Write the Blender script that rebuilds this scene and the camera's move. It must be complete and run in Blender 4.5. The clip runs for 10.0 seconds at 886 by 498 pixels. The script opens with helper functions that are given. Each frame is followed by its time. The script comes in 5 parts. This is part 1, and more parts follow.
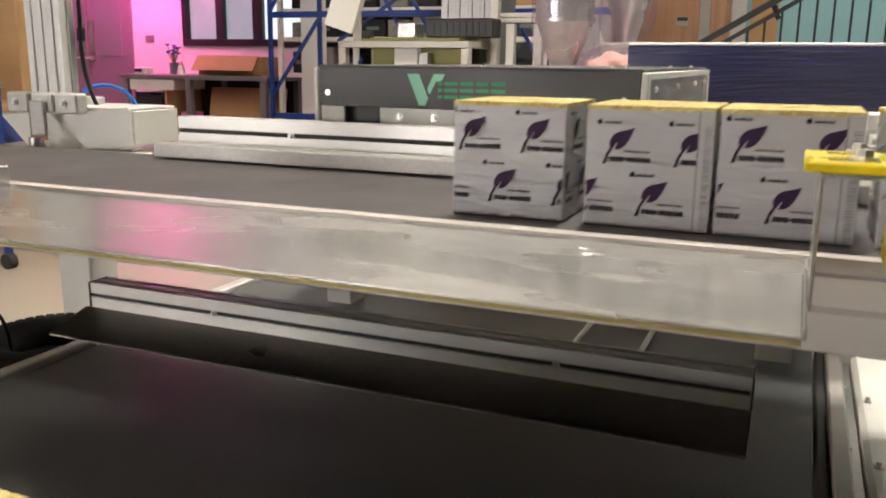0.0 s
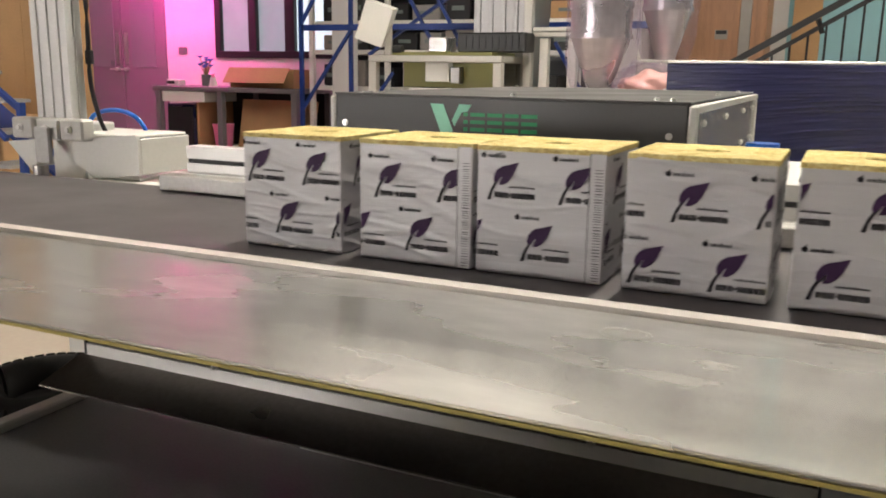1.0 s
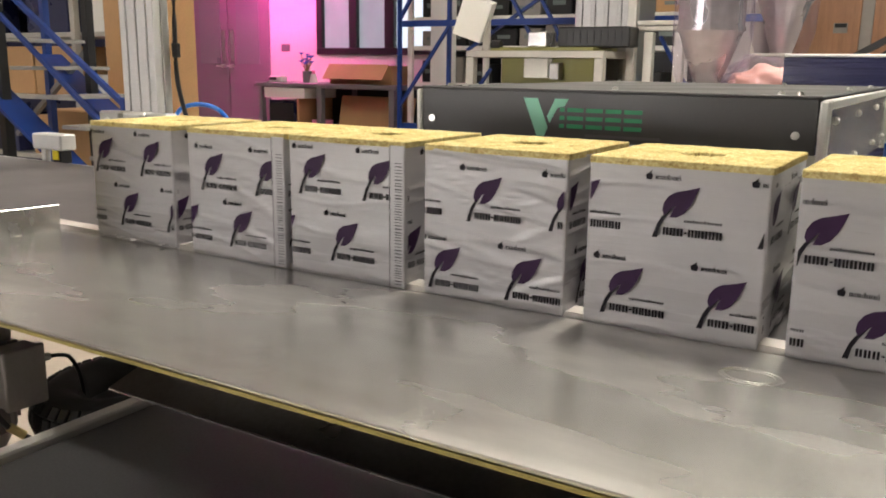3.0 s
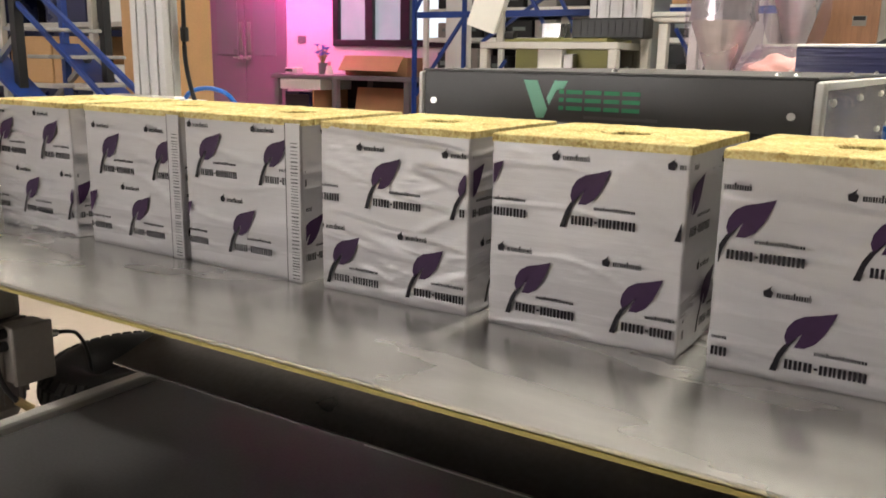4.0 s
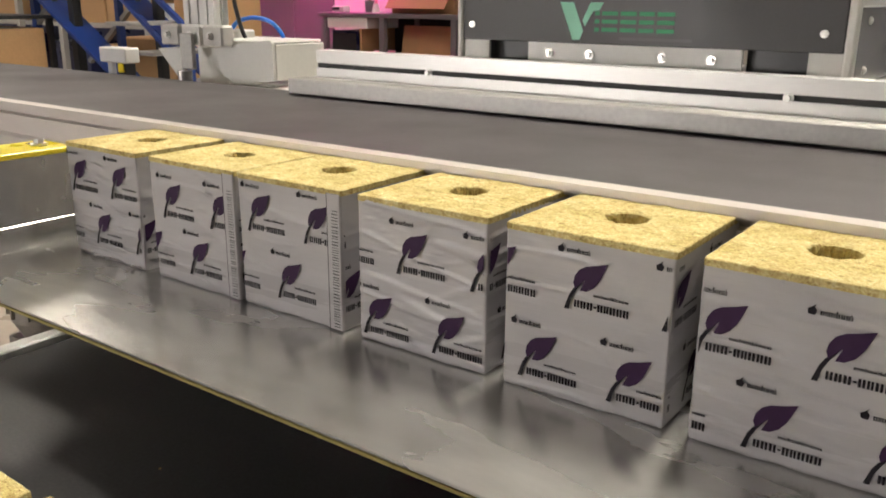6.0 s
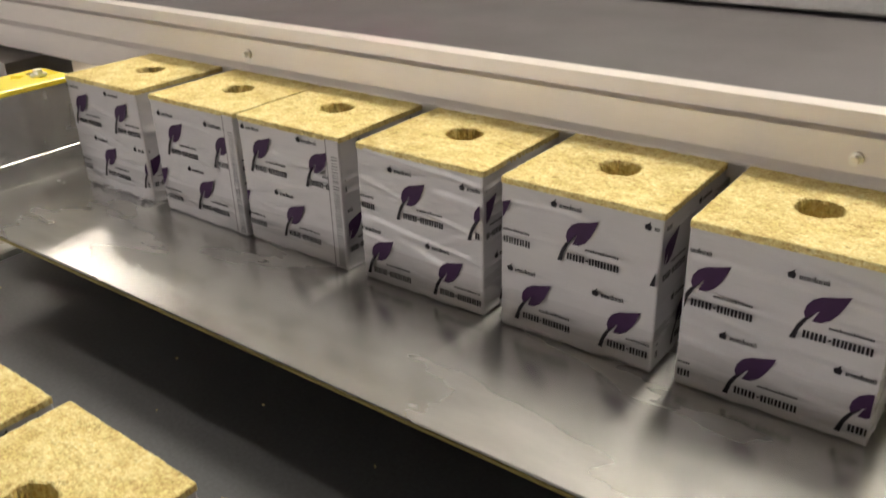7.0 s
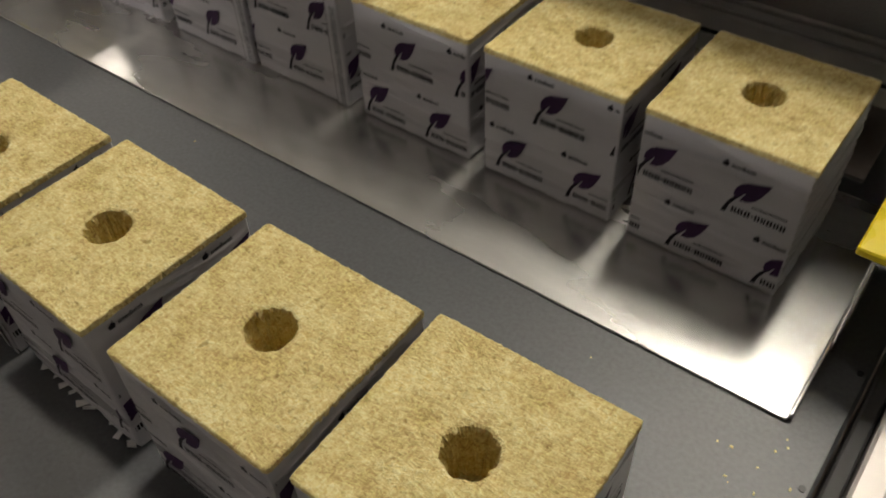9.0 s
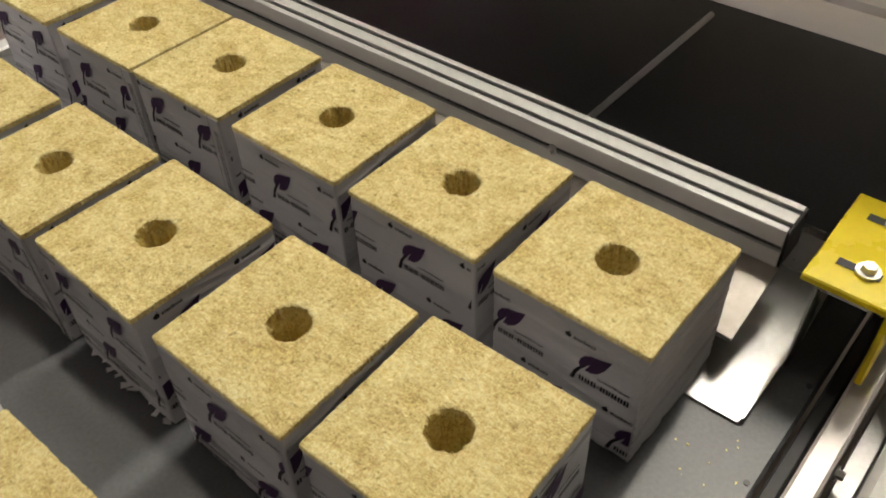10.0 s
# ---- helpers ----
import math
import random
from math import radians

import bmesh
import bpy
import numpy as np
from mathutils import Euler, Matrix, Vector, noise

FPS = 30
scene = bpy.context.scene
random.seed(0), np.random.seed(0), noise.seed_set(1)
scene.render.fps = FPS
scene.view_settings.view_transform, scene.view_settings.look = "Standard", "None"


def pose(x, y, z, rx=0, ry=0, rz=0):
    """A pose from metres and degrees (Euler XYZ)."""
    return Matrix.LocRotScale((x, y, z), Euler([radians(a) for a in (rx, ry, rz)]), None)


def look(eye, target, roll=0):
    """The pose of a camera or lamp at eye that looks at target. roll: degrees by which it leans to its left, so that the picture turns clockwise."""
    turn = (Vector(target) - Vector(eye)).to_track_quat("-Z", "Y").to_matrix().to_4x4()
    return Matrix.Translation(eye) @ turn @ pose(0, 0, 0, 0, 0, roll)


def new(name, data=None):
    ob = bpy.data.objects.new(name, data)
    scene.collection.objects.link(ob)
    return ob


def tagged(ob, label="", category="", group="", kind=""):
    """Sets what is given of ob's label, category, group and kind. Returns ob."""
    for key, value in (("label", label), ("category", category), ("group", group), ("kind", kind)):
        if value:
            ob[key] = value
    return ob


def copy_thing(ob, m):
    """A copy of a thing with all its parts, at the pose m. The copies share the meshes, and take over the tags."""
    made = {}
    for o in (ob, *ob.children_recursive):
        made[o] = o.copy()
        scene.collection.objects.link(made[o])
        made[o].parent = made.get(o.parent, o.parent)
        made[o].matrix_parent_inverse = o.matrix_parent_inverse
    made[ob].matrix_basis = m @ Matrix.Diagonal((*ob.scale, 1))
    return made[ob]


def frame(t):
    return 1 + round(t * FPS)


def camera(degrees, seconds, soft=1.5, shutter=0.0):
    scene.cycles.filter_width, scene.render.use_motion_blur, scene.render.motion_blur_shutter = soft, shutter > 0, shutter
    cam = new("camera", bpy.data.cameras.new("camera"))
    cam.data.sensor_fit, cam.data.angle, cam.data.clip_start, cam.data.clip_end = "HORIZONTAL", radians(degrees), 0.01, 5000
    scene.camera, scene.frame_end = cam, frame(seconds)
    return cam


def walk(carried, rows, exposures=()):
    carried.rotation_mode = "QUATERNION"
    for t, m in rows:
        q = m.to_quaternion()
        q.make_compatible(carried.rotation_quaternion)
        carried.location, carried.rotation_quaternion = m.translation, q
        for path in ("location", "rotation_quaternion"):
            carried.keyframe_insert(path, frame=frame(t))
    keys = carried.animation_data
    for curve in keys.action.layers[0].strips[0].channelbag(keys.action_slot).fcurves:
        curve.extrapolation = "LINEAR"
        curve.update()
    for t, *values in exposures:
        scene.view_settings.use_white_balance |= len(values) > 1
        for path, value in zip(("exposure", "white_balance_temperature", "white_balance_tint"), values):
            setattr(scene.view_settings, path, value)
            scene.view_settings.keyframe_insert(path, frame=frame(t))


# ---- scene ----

# ---- camera and its way ----
def aim(x, y, z, yaw, pitch, roll):
    """A camera pose from a place and its yaw (to the left of +y), pitch (up) and roll."""
    a, b = radians(yaw), radians(pitch)
    ahead = Vector((-math.sin(a) * math.cos(b), math.cos(a) * math.cos(b), math.sin(b)))
    eye = Vector((x, y, z))
    return look(eye, eye + ahead, roll)


cam = camera(55.27, 10.0, soft=1.8, shutter=0.4)
PATH = [
    (0, 0.367, -0.960, 1.047, 22.84, -12.56, 0.65),
    (0.5, 0.349, -0.900, 1.086, 23.99, -12.15, 0.84),
    (1, 0.322, -0.824, 1.079, 25.03, -11.94, 0.84),
    (1.5, 0.290, -0.780, 1.079, 26.48, -11.86, 0.86),
    (2, 0.261, -0.750, 1.078, 28.86, -11.88, 0.87),
    (2.2, 0.252, -0.739, 1.075, 29.57, -11.95, 0.79),
    (3.5, 0.304, -0.715, 1.065, 32.39, -12.40, 0.87),
    (4, 0.314, -0.719, 1.052, 32.77, -12.64, 0.97),
    (4.5, 0.319, -0.740, 1.042, 33.22, -12.98, 1.04),
    (5, 0.330, -0.758, 1.039, 34.25, -13.37, 1.04),
    (5.2, 0.335, -0.762, 1.036, 34.99, -13.60, 0.83),
    (6.3, 0.370, -0.754, 1.026, 36.48, -18.20, 0.09),
    (6.5, 0.372, -0.751, 1.027, 36.64, -19.71, -0.02),
    (7, 0.370, -0.742, 1.059, 37.21, -26.10, -1.71),
    (7.5, 0.373, -0.751, 1.050, 37.27, -30.49, -1.85),
    (8, 0.374, -0.736, 1.065, 38.99, -39.24, -3.88),
    (8.5, 0.395, -0.751, 1.089, 39.73, -44.26, -3.84),
    (9, 0.404, -0.782, 1.127, 39.07, -45.44, -2.66),
    (9.5, 0.443, -0.801, 1.175, 39.33, -44.49, -2.45),
    (10, 0.474, -0.825, 1.194, 41.69, -43.90, -2.53),
]
walk(cam, [(r[0], aim(*r[1:])) for r in PATH],
     exposures=[(0.0, 0.2), (2.0, 0.15), (3.5, 0.25), (4.5, 0.45), (5.2, 0.2), (6.5, 0.1), (8.0, 0.02), (8.5, -0.35), (9.0, -0.65), (9.5, -0.35), (10.0, -0.3)])

# ---- world ----
world = bpy.data.worlds.new("world")
scene.world = world
world.use_nodes = True
bg = world.node_tree.nodes["Background"]
bg.inputs["Color"].default_value = (1.0, 0.95, 0.88, 1)
bg.inputs["Strength"].default_value = 0.03

# heights and main lines of the machine
Z_TOP = 0.85        # upper belt and raised tray
Z_LOW = 0.542       # lower belt
BLOCK_W, BLOCK_H = 0.15, 0.1466
ROW_Y = -0.17       # front faces of the row on the tray


# ---- materials ----
def material(name, colour, rough=0.5, metal=0.0, vary=0.12, scale=8.0, fine=120.0, bump=0.05, stretch=(1, 1, 1),
             rough_vary=0.1, spec=0.5, emit=None, strength=0.0, random_tint=0.0, coat=0.0):
    m = bpy.data.materials.new(name)
    m.use_nodes = True
    nt = m.node_tree
    n, l = nt.nodes, nt.links
    b = n["Principled BSDF"]
    b.inputs["Metallic"].default_value = metal
    b.inputs["Specular IOR Level"].default_value = spec
    b.inputs["Coat Weight"].default_value = coat
    tc = n.new("ShaderNodeTexCoord")
    mp = n.new("ShaderNodeMapping")
    mp.inputs["Scale"].default_value = stretch
    l.new(tc.outputs["Object"], mp.inputs["Vector"])
    big, small = n.new("ShaderNodeTexNoise"), n.new("ShaderNodeTexNoise")
    big.inputs["Scale"].default_value, small.inputs["Scale"].default_value = scale, fine
    big.inputs["Detail"].default_value, small.inputs["Detail"].default_value = 5, 3
    l.new(mp.outputs["Vector"], big.inputs["Vector"])
    l.new(mp.outputs["Vector"], small.inputs["Vector"])
    mix = n.new("ShaderNodeMix")
    mix.inputs["Factor"].default_value = 0.4
    l.new(big.outputs["Fac"], mix.inputs["A"])
    l.new(small.outputs["Fac"], mix.inputs["B"])
    ramp = n.new("ShaderNodeValToRGB")
    ramp.color_ramp.elements[0].position, ramp.color_ramp.elements[1].position = 0.3, 0.7
    ramp.color_ramp.elements[0].color = (*[c * (1 - vary) for c in colour], 1)
    ramp.color_ramp.elements[1].color = (*[min(1, c * (1 + vary)) for c in colour], 1)
    l.new(mix.outputs["Result"], ramp.inputs["Fac"])
    out = ramp.outputs["Color"]
    if random_tint:
        info, hsv = n.new("ShaderNodeObjectInfo"), n.new("ShaderNodeHueSaturation")
        mr = n.new("ShaderNodeMapRange")
        mr.inputs["To Min"].default_value, mr.inputs["To Max"].default_value = 1 - random_tint, 1 + random_tint
        l.new(info.outputs["Random"], mr.inputs["Value"])
        l.new(mr.outputs["Result"], hsv.inputs["Value"])
        l.new(out, hsv.inputs["Color"])
        out = hsv.outputs["Color"]
    l.new(out, b.inputs["Base Color"])
    rr = n.new("ShaderNodeMapRange")
    rr.inputs["From Min"].default_value, rr.inputs["From Max"].default_value = 0.3, 0.7
    rr.inputs["To Min"].default_value = max(0.02, rough - rough_vary)
    rr.inputs["To Max"].default_value = min(1, rough + rough_vary)
    l.new(big.outputs["Fac"], rr.inputs["Value"])
    l.new(rr.outputs["Result"], b.inputs["Roughness"])
    if bump:
        bp = n.new("ShaderNodeBump")
        bp.inputs["Strength"].default_value, bp.inputs["Distance"].default_value = bump, 0.004
        l.new(mix.outputs["Result"], bp.inputs["Height"])
        l.new(bp.outputs["Normal"], b.inputs["Normal"])
    if emit:
        b.inputs["Emission Color"].default_value = (*emit, 1)
        b.inputs["Emission Strength"].default_value = strength
    return m


def clear_film(name, tint, rough=0.15, alpha_mix=0.6, bump=0.9):
    """Thin clear plastic: part glass-like gloss, part see-through."""
    m = bpy.data.materials.new(name)
    m.use_nodes = True
    n, l = m.node_tree.nodes, m.node_tree.links
    out = n["Material Output"]
    b = n["Principled BSDF"]
    b.inputs["Base Color"].default_value = (*tint, 1)
    b.inputs["Roughness"].default_value = rough
    tr, mx, nz, bp = n.new("ShaderNodeBsdfTransparent"), n.new("ShaderNodeMixShader"), n.new("ShaderNodeTexNoise"), n.new("ShaderNodeBump")
    tr.inputs["Color"].default_value = (0.93, 0.9, 0.95, 1)
    nz.inputs["Scale"].default_value, nz.inputs["Detail"].default_value = 14, 6
    bp.inputs["Strength"].default_value, bp.inputs["Distance"].default_value = bump, 0.03
    l.new(nz.outputs["Fac"], bp.inputs["Height"])
    l.new(bp.outputs["Normal"], b.inputs["Normal"])
    mx.inputs["Fac"].default_value = alpha_mix
    l.new(b.outputs["BSDF"], mx.inputs[1])
    l.new(tr.outputs["BSDF"], mx.inputs[2])
    l.new(mx.outputs["Shader"], out.inputs["Surface"])
    return m


M_STEEL = material("brushed_steel", (0.64, 0.63, 0.61), 0.27, 0.87, vary=0.22, scale=4, fine=26, bump=0, rough_vary=0.05, stretch=(0.6, 1.6, 1))
M_STEEL_DARK = material("dull_steel", (0.34, 0.33, 0.32), 0.4, 1.0, vary=0.2, scale=6, bump=0.03)
M_ALU = material("anodised_aluminium", (0.74, 0.73, 0.71), 0.4, 0.35, vary=0.05, scale=5, fine=200, bump=0.02, stretch=(0.2, 1, 1))
M_BAR = material("dull_bar_steel", (0.42, 0.41, 0.39), 0.5, 0.8, vary=0.15, scale=9)
M_RAIL = material("pale_rail", (0.66, 0.615, 0.58), 0.4, 0.25, vary=0.05, scale=4, stretch=(0.2, 1, 1))
# dark colour for unseen walls, to keep light off the block sides
M_UNSEENWALL = material("unseen_dark_wall", (0.1, 0.1, 0.11), 0.7, vary=0.1, scale=2)
# dark tone put into slots and gaps for their shade; also dark seams
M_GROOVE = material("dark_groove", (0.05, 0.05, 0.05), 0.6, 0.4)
M_BLACK = material("black_plastic", (0.012, 0.012, 0.013), 0.4, vary=0.3)
M_BELT = material("conveyor_belt", (0.075, 0.066, 0.071), 0.46, vary=0.14, scale=3, fine=260, bump=0.08)
M_LOWBELT = material("lower_belt", (0.09, 0.093, 0.099), 0.42, vary=0.3, scale=2.2, fine=240, bump=0.06, rough_vary=0.06, spec=0.5)
M_WHITE = material("white_paint", (0.74, 0.73, 0.69), 0.4, vary=0.05, scale=4, bump=0.02)
M_CHARCOAL = material("charcoal_paint", (0.06, 0.058, 0.058), 0.5, vary=0.1, scale=5, fine=300, bump=0.05)
M_YELLOW = material("yellow_paint", (0.85, 0.66, 0.01), 0.3, vary=0.06, scale=12, bump=0.02)
M_CHROME = material("zinc_bolt", (0.7, 0.69, 0.66), 0.36, 1.0, vary=0.1, bump=0.0)
M_RUBBER = material("tyre_rubber", (0.02, 0.019, 0.018), 0.7, vary=0.3, scale=12)
M_FLOOR = material("floor_concrete", (0.42, 0.36, 0.3), 0.35, vary=0.08, scale=1.2, fine=40, bump=0.03)
M_WALL = material("wall_plaster", (0.68, 0.66, 0.65), 0.7, vary=0.04, scale=2, fine=90, bump=0.04)
M_CEIL = material("ceiling_paint", (0.45, 0.44, 0.42), 0.8, vary=0.08, scale=1)
M_TEAL = material("teal_paint", (0.25, 0.45, 0.5), 0.6, vary=0.06, scale=1.5)
M_WOOD = material("walnut_veneer", (0.32, 0.16, 0.085), 0.45, vary=0.3, scale=3, fine=30, stretch=(6, 6, 0.4), bump=0.02)
M_CARD = material("cardboard", (0.45, 0.27, 0.13), 0.8, vary=0.12, scale=5, fine=80, bump=0.05)
M_DOOR = material("door_paint", (0.17, 0.155, 0.17), 0.5, vary=0.06, scale=2)
M_BLUE = material("blue_steel_paint", (0.01, 0.036, 0.19), 0.4, vary=0.12, scale=6)
M_NAVY = material("navy_panel", (0.015, 0.018, 0.06), 0.3, vary=0.2, scale=4)
M_BLACKMETAL = material("black_metal", (0.018, 0.018, 0.02), 0.45, 0.3, vary=0.2)
M_GREYBOX = material("grey_enamel", (0.27, 0.25, 0.23), 0.45, 0.2, vary=0.1, scale=12, bump=0.08)
M_MINT = material("mint_print", (0.3, 0.72, 0.52), 0.5, vary=0.03)
M_GREEN = material("green_print", (0.025, 0.32, 0.13), 0.5, vary=0.05)
M_GREYPRINT = material("grey_print", (0.1, 0.095, 0.1), 0.5, vary=0.05)
M_PLUM = material("plum_print", (0.045, 0.018, 0.06), 0.55, vary=0.15, scale=20, spec=0.2)
M_INK = material("dark_ink", (0.02, 0.017, 0.022), 0.6, vary=0.1, spec=0.15)
M_OLIVE = material("olive_panel", (0.2, 0.19, 0.06), 0.5, vary=0.1)
M_FROST = material("frosted_glass", (0.15, 0.18, 0.17), 0.35, vary=0.05, scale=3)
M_BRIGHTPANE = material("daylit_glass", (0.3, 0.32, 0.33), 0.2, vary=0.2, scale=1.5, emit=(0.8, 0.92, 1.0), strength=0.9)
M_HOSE = material("blue_hose", (0.02, 0.16, 0.6), 0.3)
M_BLUEBIT = material("blue_plastic", (0.01, 0.1, 0.5), 0.35)
M_LAMP = material("lamp_diffuser", (0.9, 0.9, 0.9), 0.5, vary=0.0, bump=0, emit=(1.0, 0.92, 0.79), strength=45)
M_KEYLAMP = material("bright_lamp_diffuser", (0.9, 0.9, 0.9), 0.5, vary=0.0, bump=0, emit=(1.0, 0.93, 0.8), strength=195.0)
M_PANEL = material("fill_panel_glow", (0.9, 0.9, 0.9), 0.5, vary=0.0, bump=0, emit=(1.0, 0.92, 0.79), strength=9.0)
M_SHEET = material("dark_sheet_steel", (0.27, 0.245, 0.22), 0.34, 1.0, vary=0.2, scale=4, bump=0)
M_GROW = material("grow_lamp", (0.9, 0.3, 0.6), 0.5, vary=0.0, bump=0, emit=(1.0, 0.09, 0.45), strength=60)
M_PINKBIN = material("pink_plastic", (0.85, 0.25, 0.45), 0.4)
M_FILMCLEAR = clear_film("clear_wrap", (0.6, 0.55, 0.62), 0.04, 0.88)
M_ACRYLIC = clear_film("clear_acrylic", (0.62, 0.61, 0.59), 0.08, 0.4, 0.02)


# wool and its film
def wool_material():
    """Pressed mineral wool: soft clumps, short matted fibres, a few dark specks."""
    m = bpy.data.materials.new("mineral_wool")
    m.use_nodes = True
    n, l = m.node_tree.nodes, m.node_tree.links
    b = n["Principled BSDF"]
    b.inputs["Roughness"].default_value, b.inputs["Specular IOR Level"].default_value = 0.95, 0.08
    tc, info = n.new("ShaderNodeTexCoord"), n.new("ShaderNodeObjectInfo")
    shift = n.new("ShaderNodeVectorMath")
    shift.operation = "ADD"
    l.new(tc.outputs["Object"], shift.inputs[0])
    l.new(info.outputs["Random"], shift.inputs[1])

    def noise_at(scale, detail, distortion=0.0, stretch=None, turn=0.0):
        nz = n.new("ShaderNodeTexNoise")
        nz.inputs["Scale"].default_value, nz.inputs["Detail"].default_value, nz.inputs["Distortion"].default_value = scale, detail, distortion
        src = shift.outputs["Vector"]
        if stretch:
            mp = n.new("ShaderNodeMapping")
            mp.inputs["Scale"].default_value, mp.inputs["Rotation"].default_value = stretch, (0, 0, turn)
            l.new(src, mp.inputs["Vector"])
            src = mp.outputs["Vector"]
        l.new(src, nz.inputs["Vector"])
        return nz.outputs["Fac"]

    def blend(kind, fac, a_, b_):
        mx = n.new("ShaderNodeMix")
        mx.data_type, mx.blend_type = "RGBA", kind
        mx.inputs["Factor"].default_value = fac
        l.new(a_, mx.inputs["A"])
        l.new(b_, mx.inputs["B"])
        return mx.outputs["Result"]

    def ramp(fac, p0, c0, p1, c1):
        rp = n.new("ShaderNodeValToRGB")
        rp.color_ramp.elements[0].position, rp.color_ramp.elements[1].position = p0, p1
        rp.color_ramp.elements[0].color, rp.color_ramp.elements[1].color = (*c0, 1), (*c1, 1)
        l.new(fac, rp.inputs["Fac"])
        return rp.outputs["Color"]

    clump = noise_at(42, 4, 0.6)
    fibre_a = noise_at(1.0, 3, 1.2, (190, 420, 260), 0.6)
    fibre_b = noise_at(1.0, 3, 1.2, (420, 170, 260), -0.3)
    speck = noise_at(170, 2)
    colour = ramp(clump, 0.3, (0.56, 0.46, 0.215), 0.72, (0.78, 0.68, 0.39))
    colour = blend("OVERLAY", 0.72, colour, ramp(fibre_a, 0.3, (0.3, 0.27, 0.22), 0.68, (0.74, 0.72, 0.66)))
    colour = blend("OVERLAY", 0.6, colour, ramp(fibre_b, 0.3, (0.33, 0.3, 0.25), 0.68, (0.72, 0.7, 0.64)))
    colour = blend("MULTIPLY", 0.6, colour, ramp(speck, 0.27, (0.4, 0.3, 0.18), 0.36, (1, 1, 1)))
    l.new(colour, b.inputs["Base Color"])
    normal = None
    for fac, strength, dist in ((clump, 0.6, 0.004), (fibre_a, 0.6, 0.0016), (fibre_b, 0.5, 0.0014)):
        bp = n.new("ShaderNodeBump")
        bp.inputs["Strength"].default_value, bp.inputs["Distance"].default_value = strength, dist
        l.new(fac, bp.inputs["Height"])
        if normal:
            l.new(normal, bp.inputs["Normal"])
        normal = bp.outputs["Normal"]
    l.new(normal, b.inputs["Normal"])
    return m


def film_material():
    m = material("white_film", (0.54, 0.525, 0.54), 0.29, vary=0.03, scale=12, fine=75, bump=0.16, stretch=(0.3, 0.3, 3.4), rough_vary=0.05,
                 random_tint=0.03)
    return m


M_WOOL = wool_material()
M_FILM = film_material()
M_FLAP = material("bright_film", (0.75, 0.73, 0.73), 0.16, vary=0.1, scale=60, bump=0.3)


# ---- mesh helpers ----
def mesh_object(name, bm, mat, smooth=False):
    me = bpy.data.meshes.new(name)
    bm.normal_update()
    bm.to_mesh(me)
    bm.free()
    me.materials.append(mat)
    if smooth:
        for p in me.polygons:
            p.use_smooth = True
    return new(name, me)


def part(name, bm, mat, parent, label="", smooth=False):
    ob = mesh_object(name, bm, mat, smooth)
    ob.parent = parent
    if label:
        tagged(ob, label=label)
    return ob


def thing(name, label, category, group="", at=(0, 0, 0), kind=""):
    ob = new(name)
    ob.location = at
    ob.empty_display_size = 0.05
    return tagged(ob, label, category, group, kind)


def box(x0, x1, y0, y1, z0, z1, bevel=0.0, bm=None, seg=1):
    bm2 = bmesh.new()
    bmesh.ops.create_cube(bm2, size=1)
    for w in bm2.verts:
        w.co = Vector((x0 + (w.co.x + 0.5) * (x1 - x0), y0 + (w.co.y + 0.5) * (y1 - y0), z0 + (w.co.z + 0.5) * (z1 - z0)))
    if bevel:
        bmesh.ops.bevel(bm2, geom=bm2.edges[:], offset=bevel, segments=seg, affect="EDGES", profile=0.7)
    return merge(bm, bm2)


def merge(bm, bm2):
    if bm is None:
        return bm2
    me = bpy.data.meshes.new("tmp")
    bm2.to_mesh(me)
    bm2.free()
    bm.from_mesh(me)
    bpy.data.meshes.remove(me)
    return bm


def rod(a, b, r, r2=None, seg=14, bm=None):
    """A round bar from a to b."""
    a, b = Vector(a), Vector(b)
    bm2 = bmesh.new()
    bmesh.ops.create_cone(bm2, cap_ends=True, segments=seg, radius1=r, radius2=r if r2 is None else r2, depth=(b - a).length)
    bm2.transform(Matrix.Translation((a + b) / 2) @ (b - a).to_track_quat("Z", "Y").to_matrix().to_4x4())
    return merge(bm, bm2)


def bar(a, b, w, h, bm=None, bevel=0.0):
    """A square bar from a to b."""
    a, b = Vector(a), Vector(b)
    bm2 = box(-w / 2, w / 2, -h / 2, h / 2, -(b - a).length / 2, (b - a).length / 2, bevel)
    bm2.transform(Matrix.Translation((a + b) / 2) @ (b - a).to_track_quat("Z", "Y").to_matrix().to_4x4())
    return merge(bm, bm2)


